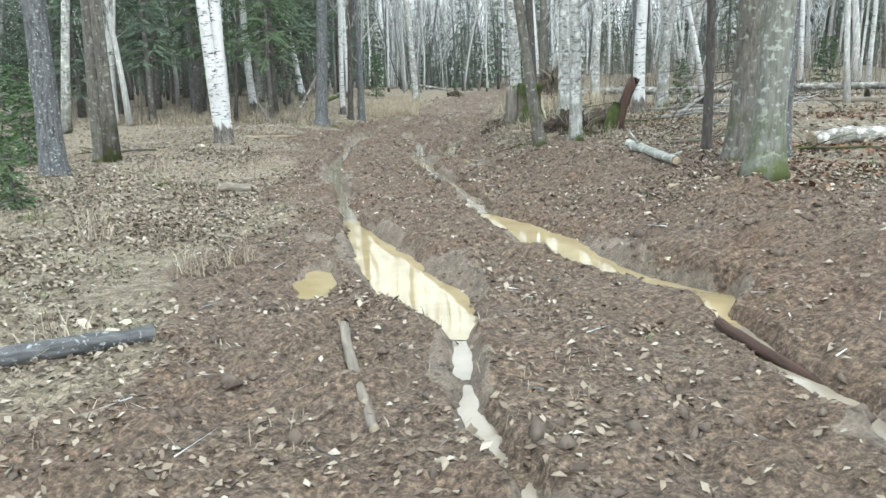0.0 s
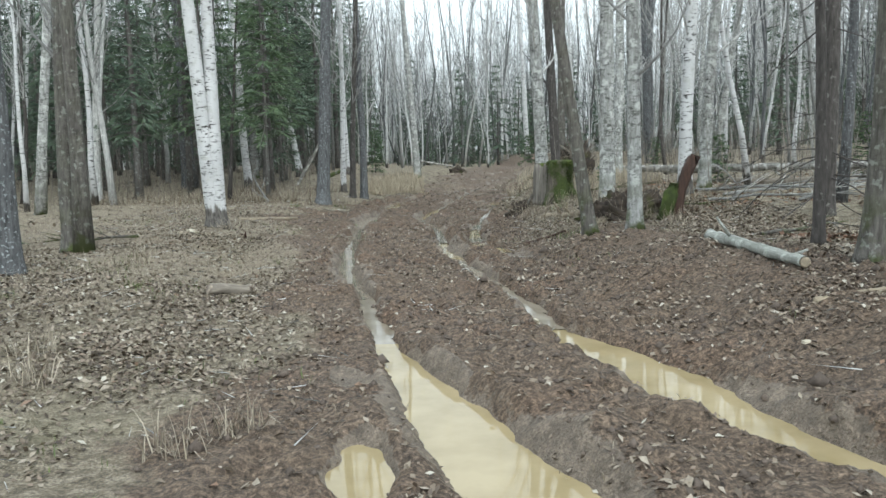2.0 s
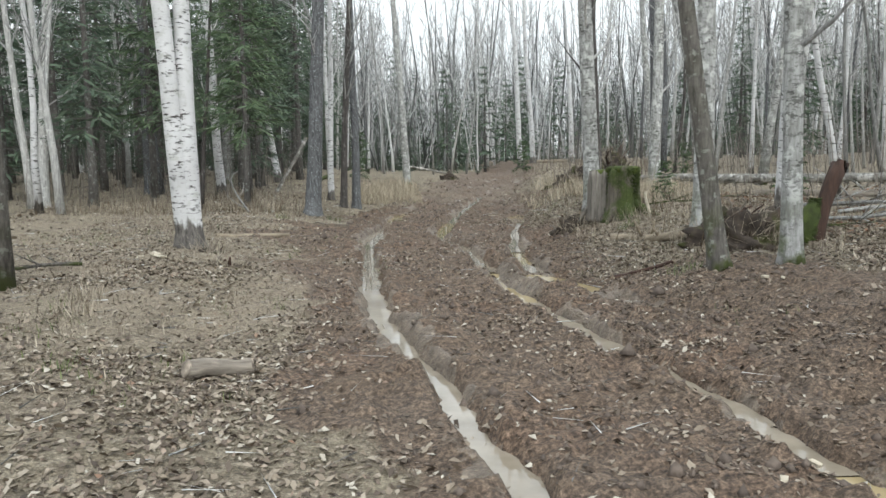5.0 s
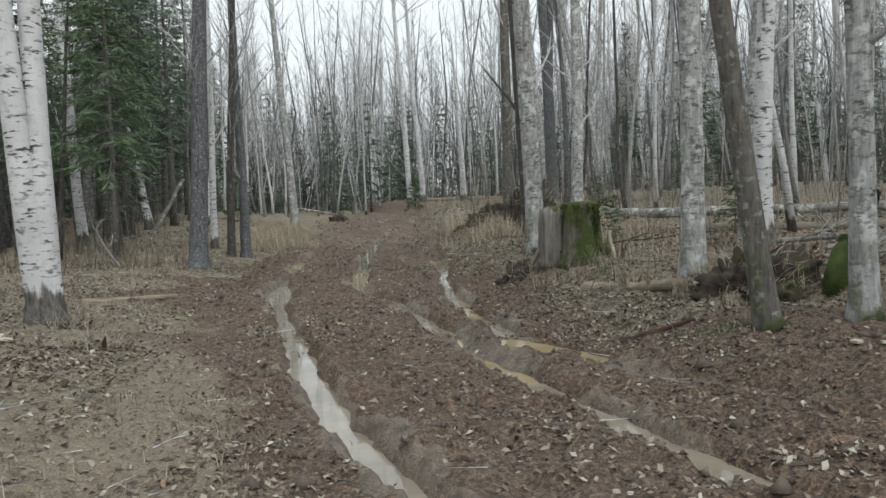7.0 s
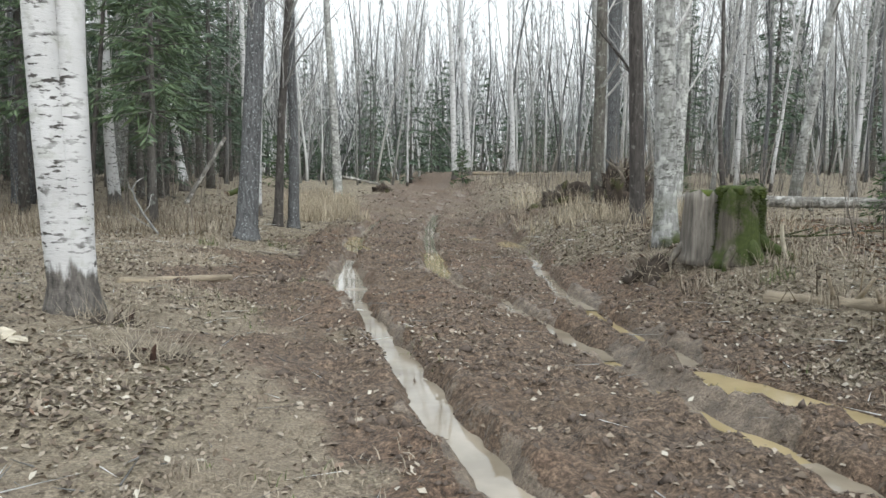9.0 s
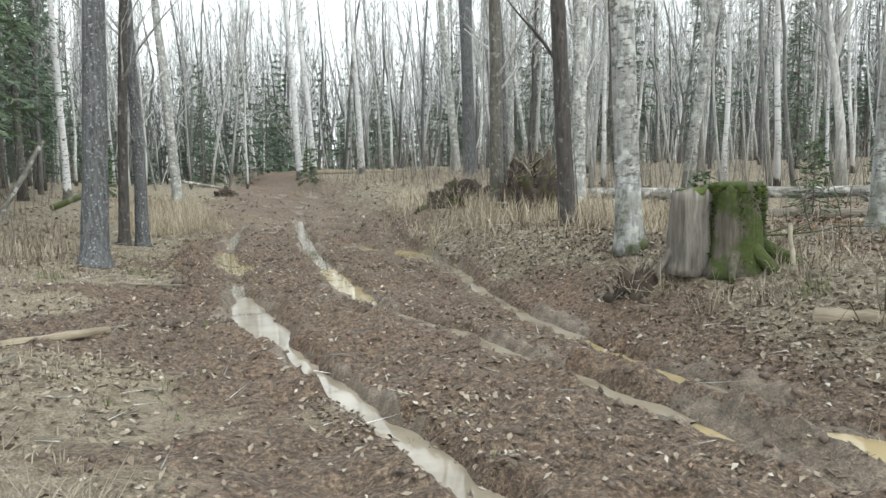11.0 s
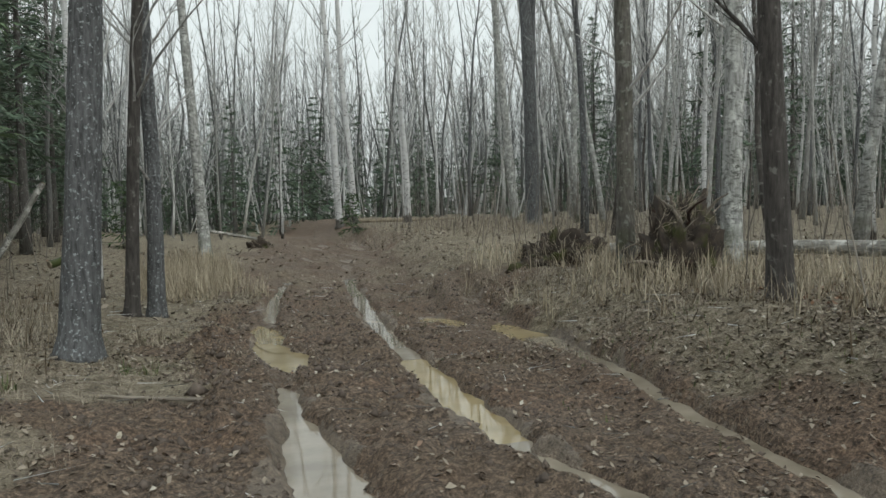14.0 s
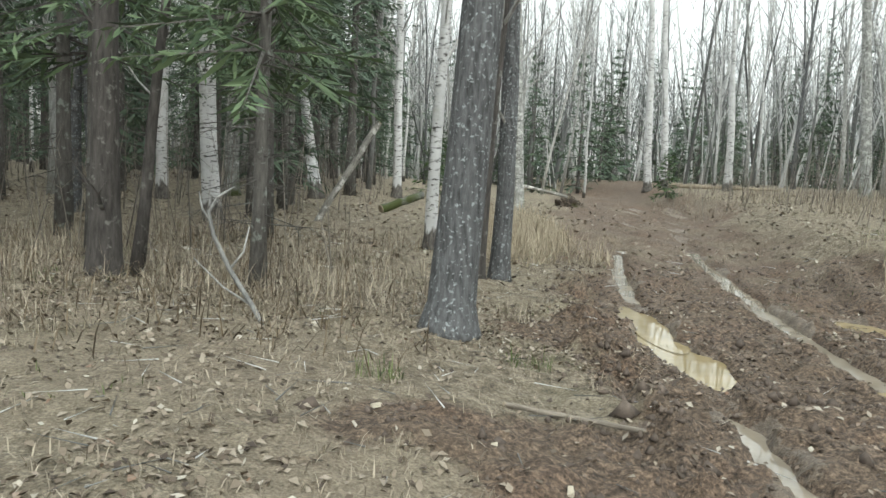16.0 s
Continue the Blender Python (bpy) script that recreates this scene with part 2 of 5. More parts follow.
RED_WOOD = wood_material("rotten_red_wood", (0.022, 0.013, 0.01), (0.085, 0.045, 0.031), (16, 16, 2))
SOIL = wood_material("root_soil", (0.016, 0.012, 0.01), (0.085, 0.064, 0.047), (7, 7, 7), 0.25, (0.09, 0.09, 0.025))
CLOD = wood_material("mud_clod", (0.07, 0.054, 0.044), (0.17, 0.135, 0.11), (9, 9, 9))
ROTTEN = wood_material("rotten_pale_wood", (0.045, 0.032, 0.026), (0.42, 0.36, 0.29), (12, 12, 5))
CHIP = wood_material("fresh_wood_chip", (0.42, 0.37, 0.28), (0.66, 0.61, 0.5), (9, 9, 9))


# ---- lie of the land ----
TABLE = np.random.RandomState(7).rand(256, 256)


def value_noise(x, y, size, shift=0):
    u, v = np.asarray(x) / size + shift * 17.3, np.asarray(y) / size + shift * 9.7
    i, j = np.floor(u).astype(int), np.floor(v).astype(int)
    f, g = u - i, v - j
    f, g = f * f * (3 - 2 * f), g * g * (3 - 2 * g)
    a, b = TABLE[i % 256, j % 256], TABLE[(i + 1) % 256, j % 256]
    c, d = TABLE[i % 256, (j + 1) % 256], TABLE[(i + 1) % 256, (j + 1) % 256]
    return (a * (1 - f) + b * f) * (1 - g) + (c * (1 - f) + d * f) * g - 0.5


def fractal(x, y, size, octaves=4, shift=0):
    return sum(value_noise(x, y, size / 2**k, shift + k) / 1.8**k for k in range(octaves))


def smooth(a, b, x):
    u = np.clip((np.asarray(x, float) - a) / (b - a), 0, 1)
    return u * u * (3 - 2 * u)


def land(x, y):
    s = x - 0.8 * smooth(22, 27, y) - 3.0 * smooth(29, 46, y) - 0.8 * smooth(11.5, 8, y)
    z = (0.44 + 0.2 * smooth(15, 21, y)) * smooth(0.5, 2.3, s) + 0.015 * np.clip(s - 2.3, 0, 20)
    return z + 0.3 * smooth(-2.2, -5.2, x) * 1.0 + 0.6 * smooth(26, 50, y)


# each rut: y, x of its middle, half width, depth
RUT_LEFT = ((0.0, 0.6, .05, .06), (2.2, 0.32, .05, .07), (3.9, 0.1, .05, .07), (4.7, 0.08, .07, .08), (5.15, 0.04, .19, .12), (5.6, -0.12, .32, .15), (6.25, -0.33, .36, .16), (7.1, -0.61, .3, .15), (7.6, -0.73, .23, .14), (8.1, -0.84, .16, .12), (8.6, -1.02, .08, .1),
            (10.2, -1.24, .08, .1), (11.5, -1.46, .09, .11), (13.4, -1.87, .12, .12), (15.4, -2.0, .15, .12), (18.0, -2.1, .11, .11), (19.6, -2.14, .09, .1), (20.5, -2.14, .27, .12), (21.6, -2.15, .24, .12), (22.6, -2.0, .1, .1),
            (24.4, -1.85, .1, .1), (27.6, -1.5, .12, .1), (30.5, -0.9, .1, .12), (34.0, 0.0, .12, .08), (48.0, 4.2, .15, .02))
RUT_MIDDLE = ((0.0, 2.0, .07, .07), (3.0, 1.8, .07, .07), (3.8, 1.74, .07, .07), (4.8, 1.72, .06, .07), (5.15, 1.8, .14, .1), (6.0, 1.45, .24, .14), (6.8, 1.17, .34, .15), (7.6, 0.98, .36, .15), (8.1, 0.82, .32, .14), (8.6, 0.68, .2, .12), (9.1, 0.48, .1, .11),
              (10.3, 0.37, .11, .11), (12.0, 0.07, .11, .11), (13.7, -0.17, .1, .1), (15.2, -0.31, .13, .12), (17.5, -0.45, .09, .11), (19.4, -0.52, .11, .1), (21.1, -0.84, .14, .1), (22.0, -0.66, .16, .12), (23.4, -0.52, .2, .12), (24.3, -0.42, .18, .12), (25.0, -0.32, .11, .1),
              (26.4, -0.1, .12, .11), (28.4, 0.26, .13, .11), (30.0, 0.55, .15, .11), (32.5, 1.05, .11, .1), (39.0, 2.6, .14, .06), (48.0, 5.6, .15, .02))
RUT_RIGHT = ((12.5, 1.1, .1, .0), (14.0, 0.65, .12, .06), (15.5, 0.22, .13, .1), (17.1, 0.2, .12, .11), (18.2, 0.3, .13, .11), (19.8, 0.47, .09, .08), (22.2, 0.9, .09, .08), (24.0, 1.2, .1, .07), (28.0, 1.9, .12, .04), (32.0, 2.8, .12, .0))
# hollows: x, y, half length along x, along y, turn, depth
HOLLOWS = ((-1.0, 6.0, .17, .5, 4, .07), (-1.66, 25.55, .26, 1.1, 2, .12), (-1.55, 27.0, .19, 1.1, -3, .1), (1.4, 25.4, .32, 1.1, -4, .1), (0.98, 27.1, .3, .6, 0, .08),
           (0.16, 15.15, .26, .6, 14, .09), (0.42, 14.75, .18, .4, 24, .07), (2.55, 14.45, .5, .4, 0, .25), (-1.2, 7.6, .15, .28, 20, .03))


def rut(rows, y, k):
    a = np.array(rows)
    return np.interp(y, a[:, 0], a[:, k])


def bed(x, y):
    """The land with its broad swells, before the wheels cut it."""
    x, y = np.asarray(x, float), np.asarray(y, float)
    return land(x, y) + 0.22 * fractal(x, y, 7.0, 3, 1) * (0.25 + 0.75 * smooth(3.0, 6.0, np.abs(x + 0.6))) * smooth(120, 50, y)


def terrain(x, y):
    """Height, muddiness and wetness at x, y (arrays)."""
    x, y = np.asarray(x, float), np.asarray(y, float)
    z = bed(x, y)
    near = smooth(60, 34, y) * smooth(-14, -9, x) * smooth(14, 9, x)
    left = np.interp(y, [0, 5, 10, 14, 18.4, 19.2, 22.6, 23.4, 26, 30, 36, 50, 70], [-2.2, -1.9, -2.2, -2.7, -3.0, -4.3, -4.1, -3.0, -2.5, -1.7, -0.8, 1.5, 6])
    right = np.interp(y, [0, 6, 9, 12, 14, 18, 22, 26, 30, 36, 50, 70], [5.0, 4.6, 3.6, 2.5, 1.7, 1.1, 1.35, 1.9, 2.6, 3.4, 6.5, 12])
    rag = 1.3 * fractal(x, y, 1.6, 4, 5)
    mud = smooth(-0.45, 0.35, x - left + rag) * smooth(-0.4, 0.35, right - x + rag)
    mud = mud * (1 - 0.45 * smooth(0.0, 0.35, fractal(x, y, 1.1, 4, 9)))
    mud = mud * (1 - 0.4 * smooth(25, 33, y))
    wet = np.zeros_like(x)
    clod = fractal(x, y, 0.26, 4, 3)
    lumps = np.abs(fractal(x, y, 0.55, 4, 8))
    z = z + near * (mud * (0.085 * clod + 0.085 * lumps + 0.06 * value_noise(x, y, 0.11, 23)) + (1 - mud) * (0.05 * fractal(x, y, 0.45, 4, 4) + 0.05 * lumps))
    wob = 0.1 * fractal(x, y, 0.6, 4, 11)
    la, mi = rut(RUT_LEFT, y, 1), rut(RUT_MIDDLE, y, 1)
    z = z + near * 0.035 * np.exp(-((x - (la + mi) / 2) / (0.34 * np.abs(mi - la) + 0.05)) ** 2) * smooth(30, 22, y)
    for rows, ridge in ((RUT_LEFT, 0.0), (RUT_MIDDLE, 1.0), (RUT_RIGHT, 0.0)):
        c, h, d = rut(rows, y, 1), rut(rows, y, 2), rut(rows, y, 3)
        on = (y > rows[0][0]) & (y < rows[-1][0])
        u = (x - c + wob) * on + 99 * (~on)
        a = np.abs(u)
        zc = bed(c, y)
        z = z + near * (0.32 * d * np.exp(-((a - 1.5 * h - 0.07) / (0.4 * h + 0.06)) ** 2)) * (0.9 + 1.8 * value_noise(x, y, 0.5, 21))
        if ridge:
            z = z + 0.07 * smooth(12.8, 14.2, y) * smooth(18.0, 16.5, y) * np.exp(-((u - 0.29) / 0.1) ** 2)
        hold = smooth(3.2 * h + 0.2, 1.3 * h + 0.1, a) * (d > 0.02)
        z = np.where(z < zc + 0.015, z + (zc + 0.015 - z) * hold, z)
        cut = 1 - smooth(0.5 * h, 1.25 * h + 0.04, a)
        z = z * (1 - cut) + (zc - d + (0.035 + 0.03 * smooth(0.16, 0.09, h)) * clod) * cut
        wet = np.maximum(wet, (d > 0.03) * (1 - smooth(0.8 * h, 1.7 * h + 0.07, a + 0.25 * fractal(x, y, 0.5, 3, 13))))
    cuts = []
    for hx, hy, rx, ry, turn, d in HOLLOWS:
        ca, sa = math.cos(radians(turn)), math.sin(radians(turn))
        u, v = (x - hx) * ca + (y - hy) * sa, -(x - hx) * sa + (y - hy) * ca
        q = np.hypot(u / rx, v / ry) + 0.4 * fractal(x, y, 0.4, 3, 15)
        zc = float(bed(hx, hy))
        if d < 0.2:
            hold = smooth(2.4, 1.2, q)
            z = np.where(z < zc + 0.01, z + (zc + 0.01 - z) * hold, z)
            wet = np.maximum(wet, 1 - smooth(0.85, 1.3, q))
        cuts.append((1 - smooth(0.55, 1.3, q), zc - d))
    for cut, low in cuts:
        z = np.where(z > low, z * (1 - cut) + low * cut, z)
    z = z + 0.085 * smooth(21.5, 23, y) * smooth(33, 29, y) * np.exp(-((x - rut(RUT_LEFT, y, 1) + 0.66 + 2 * wob) / 0.22) ** 2) * (0.55 + 2.6 * clod)
    return z, mud, wet * (0.45 + 0.55 * smooth(-0.1, 0.2, fractal(x, y, 0.9, 3, 17)))


def worn_path(x, y):
    """How far feet have worn the leaves off the strip beside the track."""
    path = smooth(0.8, 0.15, np.abs(x + 3.2 - 0.25 * np.sin(y * 0.5))) * smooth(10, 13, y) * smooth(19.5, 17.5, y)
    dry = smooth(-3.2, -4.2, x) * smooth(-12, -8, x) * smooth(7.5, 10.5, y) * smooth(27, 22, y) * np.clip(0.65 + 1.3 * fractal(x, y, 1.4, 3, 73), 0, 1)
    return np.maximum(path, 0.9 * dry)


def height(x, y):
    return float(terrain(np.array([x]), np.array([y]))[0][0])


def stretch(lo, hi, step, far_lo, far_hi, grow=1.16):
    mid = list(np.arange(lo, hi + 1e-6, step))
    up, s = [hi], step
    while up[-1] < far_hi:
        s *= grow
        up.append(up[-1] + s)
    down, s = [lo], step
    while down[-1] > far_lo:
        s *= grow
        down.append(down[-1] - s)
    return np.array(down[:0:-1] + mid + up[1:])


def mesh_from(name, verts, faces, mats=(), smooth_faces=True):
    me = bpy.data.meshes.new(name)
    me.from_pydata([tuple(v) for v in verts], [], [tuple(f) for f in faces])
    for m in mats:
        me.materials.append(m)
    if smooth_faces:
        me.polygons.foreach_set("use_smooth", [True] * len(me.polygons))
    me.update()
    return me


def build_ground():
    xs = stretch(-4.7, 3.4, 0.038, -700, 700, 1.18)
    ys = stretch(1.2, 28.5, 0.042, -500, 900, 1.11)
    X, Y = np.meshgrid(xs, ys)
    Z, mud, wet = terrain(X.ravel(), Y.ravel())
    nx, ny = len(xs), len(ys)
    i = np.arange(nx * ny).reshape(ny, nx)
    faces = np.stack([i[:-1, :-1], i[:-1, 1:], i[1:, 1:], i[1:, :-1]], -1).reshape(-1, 4)
    me = bpy.data.meshes.new("ground")
    me.vertices.add(nx * ny)
    me.vertices.foreach_set("co", np.stack([X.ravel(), Y.ravel(), Z], -1).ravel())
    me.loops.add(faces.size)
    me.loops.foreach_set("vertex_index", faces.ravel())
    me.polygons.add(len(faces))
    me.polygons.foreach_set("loop_start", np.arange(len(faces)) * 4)
    me.polygons.foreach_set("use_smooth", np.ones(len(faces), bool))
    me.materials.append(GROUND)
    for key, val in (("mud", mud), ("wet", wet), ("worn", worn_path(X.ravel(), Y.ravel()))):
        me.attributes.new(key, "FLOAT", "POINT").data.foreach_set("value", val.astype(np.float32))
    me.update(calc_edges=True)
    tagged(new("ground", me), "rutted muddy forest track between dead leaves and dry grass", "ground", kind="structure")


build_ground()


# ---- water standing in the ruts ----
def water_ribbon(rows, y0, y1, fill, name, mat, label):
    ys = np.linspace(y0, y1, max(2, round((y1 - y0) / 0.12)) + 1)
    verts, faces = [], []
    for k, y in enumerate(ys):
        c, h, d = (float(rut(rows, y, n)) for n in (1, 2, 3))
        z = float(bed(c, y)) - d * fill
        for u in np.linspace(-1.25, 1.25, 7):
            verts.append((c + u * (h + 0.05), y, z))
        if k:
            for q in range(6):
                a = (k - 1) * 7 + q
                faces.append((a, a + 1, a + 8, a + 7))
    return tagged(new(name, mesh_from(name, verts, faces, [mat])), label, "puddle", kind="structure")


def water_disc(k, fill, label, mat=None):
    hx, hy, rx, ry, turn, d = HOLLOWS[k]
    m = Matrix.Rotation(radians(turn), 2)
    z = float(bed(hx, hy)) - d * fill
    verts, faces = [(hx, hy, z)], []
    n = 40
    for q in range(n):
        a = 2 * math.pi * q / n
        p = m @ Vector((1.25 * rx * math.cos(a), 1.25 * ry * math.sin(a)))
        verts.append((hx + p.x, hy + p.y, z))
        faces.append((0, 1 + q, 1 + (q + 1) % n))
    return tagged(new("puddle", mesh_from("puddle", verts, faces, [mat or WATER])), label, "puddle", kind="structure")


water_ribbon(RUT_LEFT, 4.6, 8.8, 0.5, "puddle", WATER, "long tan muddy puddle filling a wheel rut")
water_ribbon(RUT_MIDDLE, 4.5, 9.2, 0.46, "puddle", WATER, "long narrow tan puddle in a wheel rut")
for rows, spans in ((RUT_LEFT, ((1.0, 4.6), (8.8, 22.6), (22.6, 34.0))), (RUT_MIDDLE, ((1.0, 4.5), (9.2, 14.0), (16.3, 21.4), (24.7, 34.0))), (RUT_RIGHT, ((15.9, 17.0), (18.6, 25.0)))):
    for y0, y1 in spans:
        water_ribbon(rows, y0, y1, 0.55 if rows is RUT_LEFT else 0.4, "water_trickle", TRICKLE, "thin silty trickle of water along a wheel rut")
water_ribbon(RUT_MIDDLE, 14.0, 16.3, 0.5, "puddle", WATER, "narrow tan puddle below a dark rut edge")
water_ribbon(RUT_MIDDLE, 21.4, 24.7, 0.42, "puddle", WATER, "tan puddle in a winding wheel rut")
water_ribbon(RUT_RIGHT, 17.0, 18.6, 0.5, "puddle", WATER, "small tan puddle in a wheel rut")
for k, text in enumerate(("small shallow tan puddle beside a rut", "round tan puddle at the track edge", "small tan puddle at the track edge", "shallow tan puddle across the track", "little tan puddle on the track", "shallow tan puddle in trampled mud", "shallow end of a muddy puddle")):
    water_disc(k, 0.05 if k in (5, 6) else 0.2 if k in (1, 2) else 0.35, text)


# ---- shapes ----
class Shape:
    """Collects tubes and blades as one mesh."""

    def __init__(self):
        self.v, self.f, self.m = [], [], []

    def tube(self, pts, radii, sides=6, mat=0, cap=True, lump=0.0, rng=None):
        pts = [Vector(p) for p in pts]
        start = len(self.v)
        side = None
        for k, p in enumerate(pts):
            t = (pts[min(k + 1, len(pts) - 1)] - pts[max(k - 1, 0)]).normalized()
            if side is None:
                side = t.orthogonal().normalized()
            side = (side - t * side.dot(t)).normalized()
            other = t.cross(side)
            for q in range(sides):
                a = 2 * math.pi * q / sides
                r = radii[k] * (1 + (rng.uniform(-lump, lump) if lump else 0))
                self.v.append(p + (side * math.cos(a) + other * math.sin(a)) * r)
        for k in range(len(pts) - 1):
            for q in range(sides):
                a, b = start + k * sides + q, start + k * sides + (q + 1) % sides
                self.f.append((a, b, b + sides, a + sides))
                self.m.append(mat)
        if cap:
            self.f.append(tuple(range(start + sides - 1, start - 1, -1)))
            self.f.append(tuple(start + (len(pts) - 1) * sides + q for q in range(sides)))
            self.m += [mat, mat]

    def spike(self, a, b, r, mat=0):
        """A three-sided twig that ends in a point."""
        a, b = Vector(a), Vector(b)
        t = (b - a).normalized()
        s = t.orthogonal().normalized()
        o = t.cross(s)
        n = len(self.v)
        for q in range(3):
            w = 2 * math.pi * q / 3
            self.v.append(a + (s * math.cos(w) + o * math.sin(w)) * r)
        self.v.append(b)
        self.f += [(n, n + 1, n + 3), (n + 1, n + 2, n + 3), (n + 2, n, n + 3)]
        self.m += [mat] * 3

    def mesh(self, name, mats, smooth_faces=True):
        me = mesh_from(name, self.v, self.f, mats, smooth_faces)
        if len(mats) > 1:
            me.polygons.foreach_set("material_index", self.m)
        return me


def part(name, me, parent, label=""):
    ob = new(name, me)
    ob.parent = parent
    return tagged(ob, label)


def thing(name, m, label, category, group=""):
    ob = new(name)
    ob.empty_display_size = 0.1
    ob.matrix_basis = m
    return tagged(ob, label, category, group)


# ---- bare trees ----
def stem_path(rng, base, lean, tall, wander, n):
    p, out = Vector(base), []
    d = Vector((math.tan(radians(lean[0])), math.tan(radians(lean[1])), 1)).normalized()
    for k in range(n + 1):
        out.append(p.copy())
        d = (d + Vector((rng.uniform(-1, 1), rng.uniform(-1, 1), 0)) * wander + Vector((0, 0, 0.03))).normalized()
        p = p + d * tall / n
    return out


def trunk_radii(r, n, flare=0.5, top=0.18):
    return [r * (1 - (1 - top) * (k / n) ** 1.1) * (1 + (flare if k == 0 else flare * 0.15 if k == 1 else 0)) for k in range(n + 1)]


def boughs(crown, rng, path, radii, first, count, length, rise=(30, 60), twigs=4, sides=4, thick=0.035, segs=3):
    n = len(path) - 1
    for _ in range(count):
        f = first + (1 - first) * rng.random() ** 0.85
        k = min(int(f * n), n - 1)
        g = f * n - k
        a = path[k].lerp(path[k + 1], g)
        r = (radii[k] * (1 - g) + radii[k + 1] * g) * rng.uniform(0.25, 0.5)
        r = min(max(r, 0.007), thick)
        turn, up = rng.uniform(0, 2 * math.pi), radians(rng.uniform(*rise))
        ln = length * rng.uniform(0.5, 1.2) * (1.15 - 0.7 * f)
        d = Vector((math.cos(turn) * math.cos(up), math.sin(turn) * math.cos(up), math.sin(up)))
        pts = [a]
        for s in range(segs):
            d = (d + Vector((rng.uniform(-.25, .25), rng.uniform(-.25, .25), rng.uniform(-.05, .3) if rise[0] > 0 else rng.uniform(-.3, .12)))).normalized()
            pts.append(pts[-1] + d * ln / segs)
        crown.tube(pts, [r * (1 - 0.8 * q / segs) for q in range(segs + 1)], sides, cap=False)
        for _ in range(twigs):
            s = rng.randint(0, segs - 1)
            o = pts[s].lerp(pts[s + 1], rng.random())
            e = (d + Vector((rng.uniform(-.8, .8), rng.uniform(-.8, .8), rng.uniform(-.2, .7)))).normalized()
            crown.spike(o, o + e * ln * rng.uniform(0.25, 0.55), max(r * 0.35, 0.004))


def bare_tree(name, x, y, r, tall, bark, label, lean=(0, 0), seed=1, fork=0.0, first=0.3, count=22, length=2.2, wander=0.03, flare=0.55, group="", second=None, twigmat=None, rise=(30, 60), twigs=5, thick=0.03):
    """A leafless tree of its own shape; fork: the height at which it parts into two stems."""
    rng = random.Random(seed)
    top = thing(name, pose(x, y, height(x, y) - 0.06), label, "tree", group)
    trunk, crown = Shape(), Shape()
    n = 12
    path = stem_path(rng, (0, 0, 0), lean, tall, wander, n)
    radii = trunk_radii(r, n, 0.0)
    foot = [path[0].lerp(path[1], q * n / tall) for q in (0.0, 0.12, 0.3, 0.6)]
    path = foot + path[1:]
    radii = [r * (1 + flare), r * (1 + flare * 0.55), r * (1 + flare * 0.2), r * (1 + flare * 0.06)] + radii[1:]
    if fork:
        zs = [0, 0.12, 0.3, 0.6, fork * 0.45, fork * 0.7, fork, fork + 0.5, fork + 1.2, fork + 2.4] + [fork + 2.4 + (tall - fork - 2.4) * q / 5 for q in range(1, 6)]
        for sign, spread, share in ((-1, 1.2, 0.8), (1, 4.0, 0.74)):
            sub, rr = [], []
            for z in zs:
                gap = 0.34 * r * min(z / (fork * 0.6), 1) ** 2 + max(z - fork * 0.75, 0) * math.tan(radians(spread))
                sub.append(Vector((math.tan(radians(lean[0])) * z + sign * gap + 0.04 * math.sin(z * 0.6 + sign), sign * 0.02 * z, z)))
                rr.append(r * (1 - (1 - share) * min(z / fork, 1)) * (1 + flare * max(0, 1 - z / 0.35) ** 2) * (1 - 0.75 * max(z - fork, 0) / (tall - fork)))
            trunk.tube(sub, rr, 16, lump=0.03, rng=rng)
            boughs(crown, rng, sub, rr, 0.6, count // 2, length, rise, twigs, thick=thick)
    else:
        trunk.tube(path, radii, 16, lump=0.05, rng=rng)
        boughs(crown, rng, path, radii, first, count, length, rise, twigs, thick=thick)
    for lean2, r2, off in ([second] if second else []):
        sub = stem_path(rng, (off[0], off[1], 0), lean2, tall * 0.9, wander, 10)
        trunk.tube(sub, trunk_radii(r2, 10, 0.4), 12, lump=0.05, rng=rng)
        boughs(crown, rng, sub, trunk_radii(r2, 10), first, count, length, rise, twigs, thick=thick)
    part("trunk", trunk.mesh("trunk", [bark]), top)
    part("crown", crown.mesh("crown", [twigmat or TWIG]), top, "bare leafless branches and twigs")
    return top


BIRCH_TEXT = "white-barked birch with dark marks, leafless, on grass"
bare_tree("birch_tree", -4.67, 17.35, 0.165, 15, BIRCH, "large white birch forking into two stems, leafless", (-3.0, 0), 3, fork=2.1, wander=0.012, flare=0.5, length=2.6)
bare_tree("grey_tree", -5.9, 13.95, 0.14, 14, BROWN, "grey-brown lichened tree with two close stems", (-1, 0), 5, second=((1, 0), 0.11, (0.2, -0.12)))
bare_tree("grey_tree", -5.5, 11.3, 0.17, 14, GREY, "grey lichened trunk beside young spruces", (-1, 0), 6)
bare_tree("grey_tree", -3.72, 25.3, 0.185, 17, GREY, "large leaning grey tree with lichen-spotted furrowed bark", (4.0, 1), 8, wander=0.01, flare=0.7)
bare_tree("grey_tree", -2.85, 29.4, 0.125, 16, GREY, "grey lichened tree beside dry grass", (1.0, 0), 9)
bare_tree("dark_tree", -3.2, 29.0, 0.1, 15, DARK, "slim dark-brown trunk close beside a grey tree", (2.0, 0), 10)
bare_tree("birch_tree", -3.75, 31.4, 0.1, 15, BIRCH, "slim pale birch behind a grey trunk", (0.5, 0), 11)
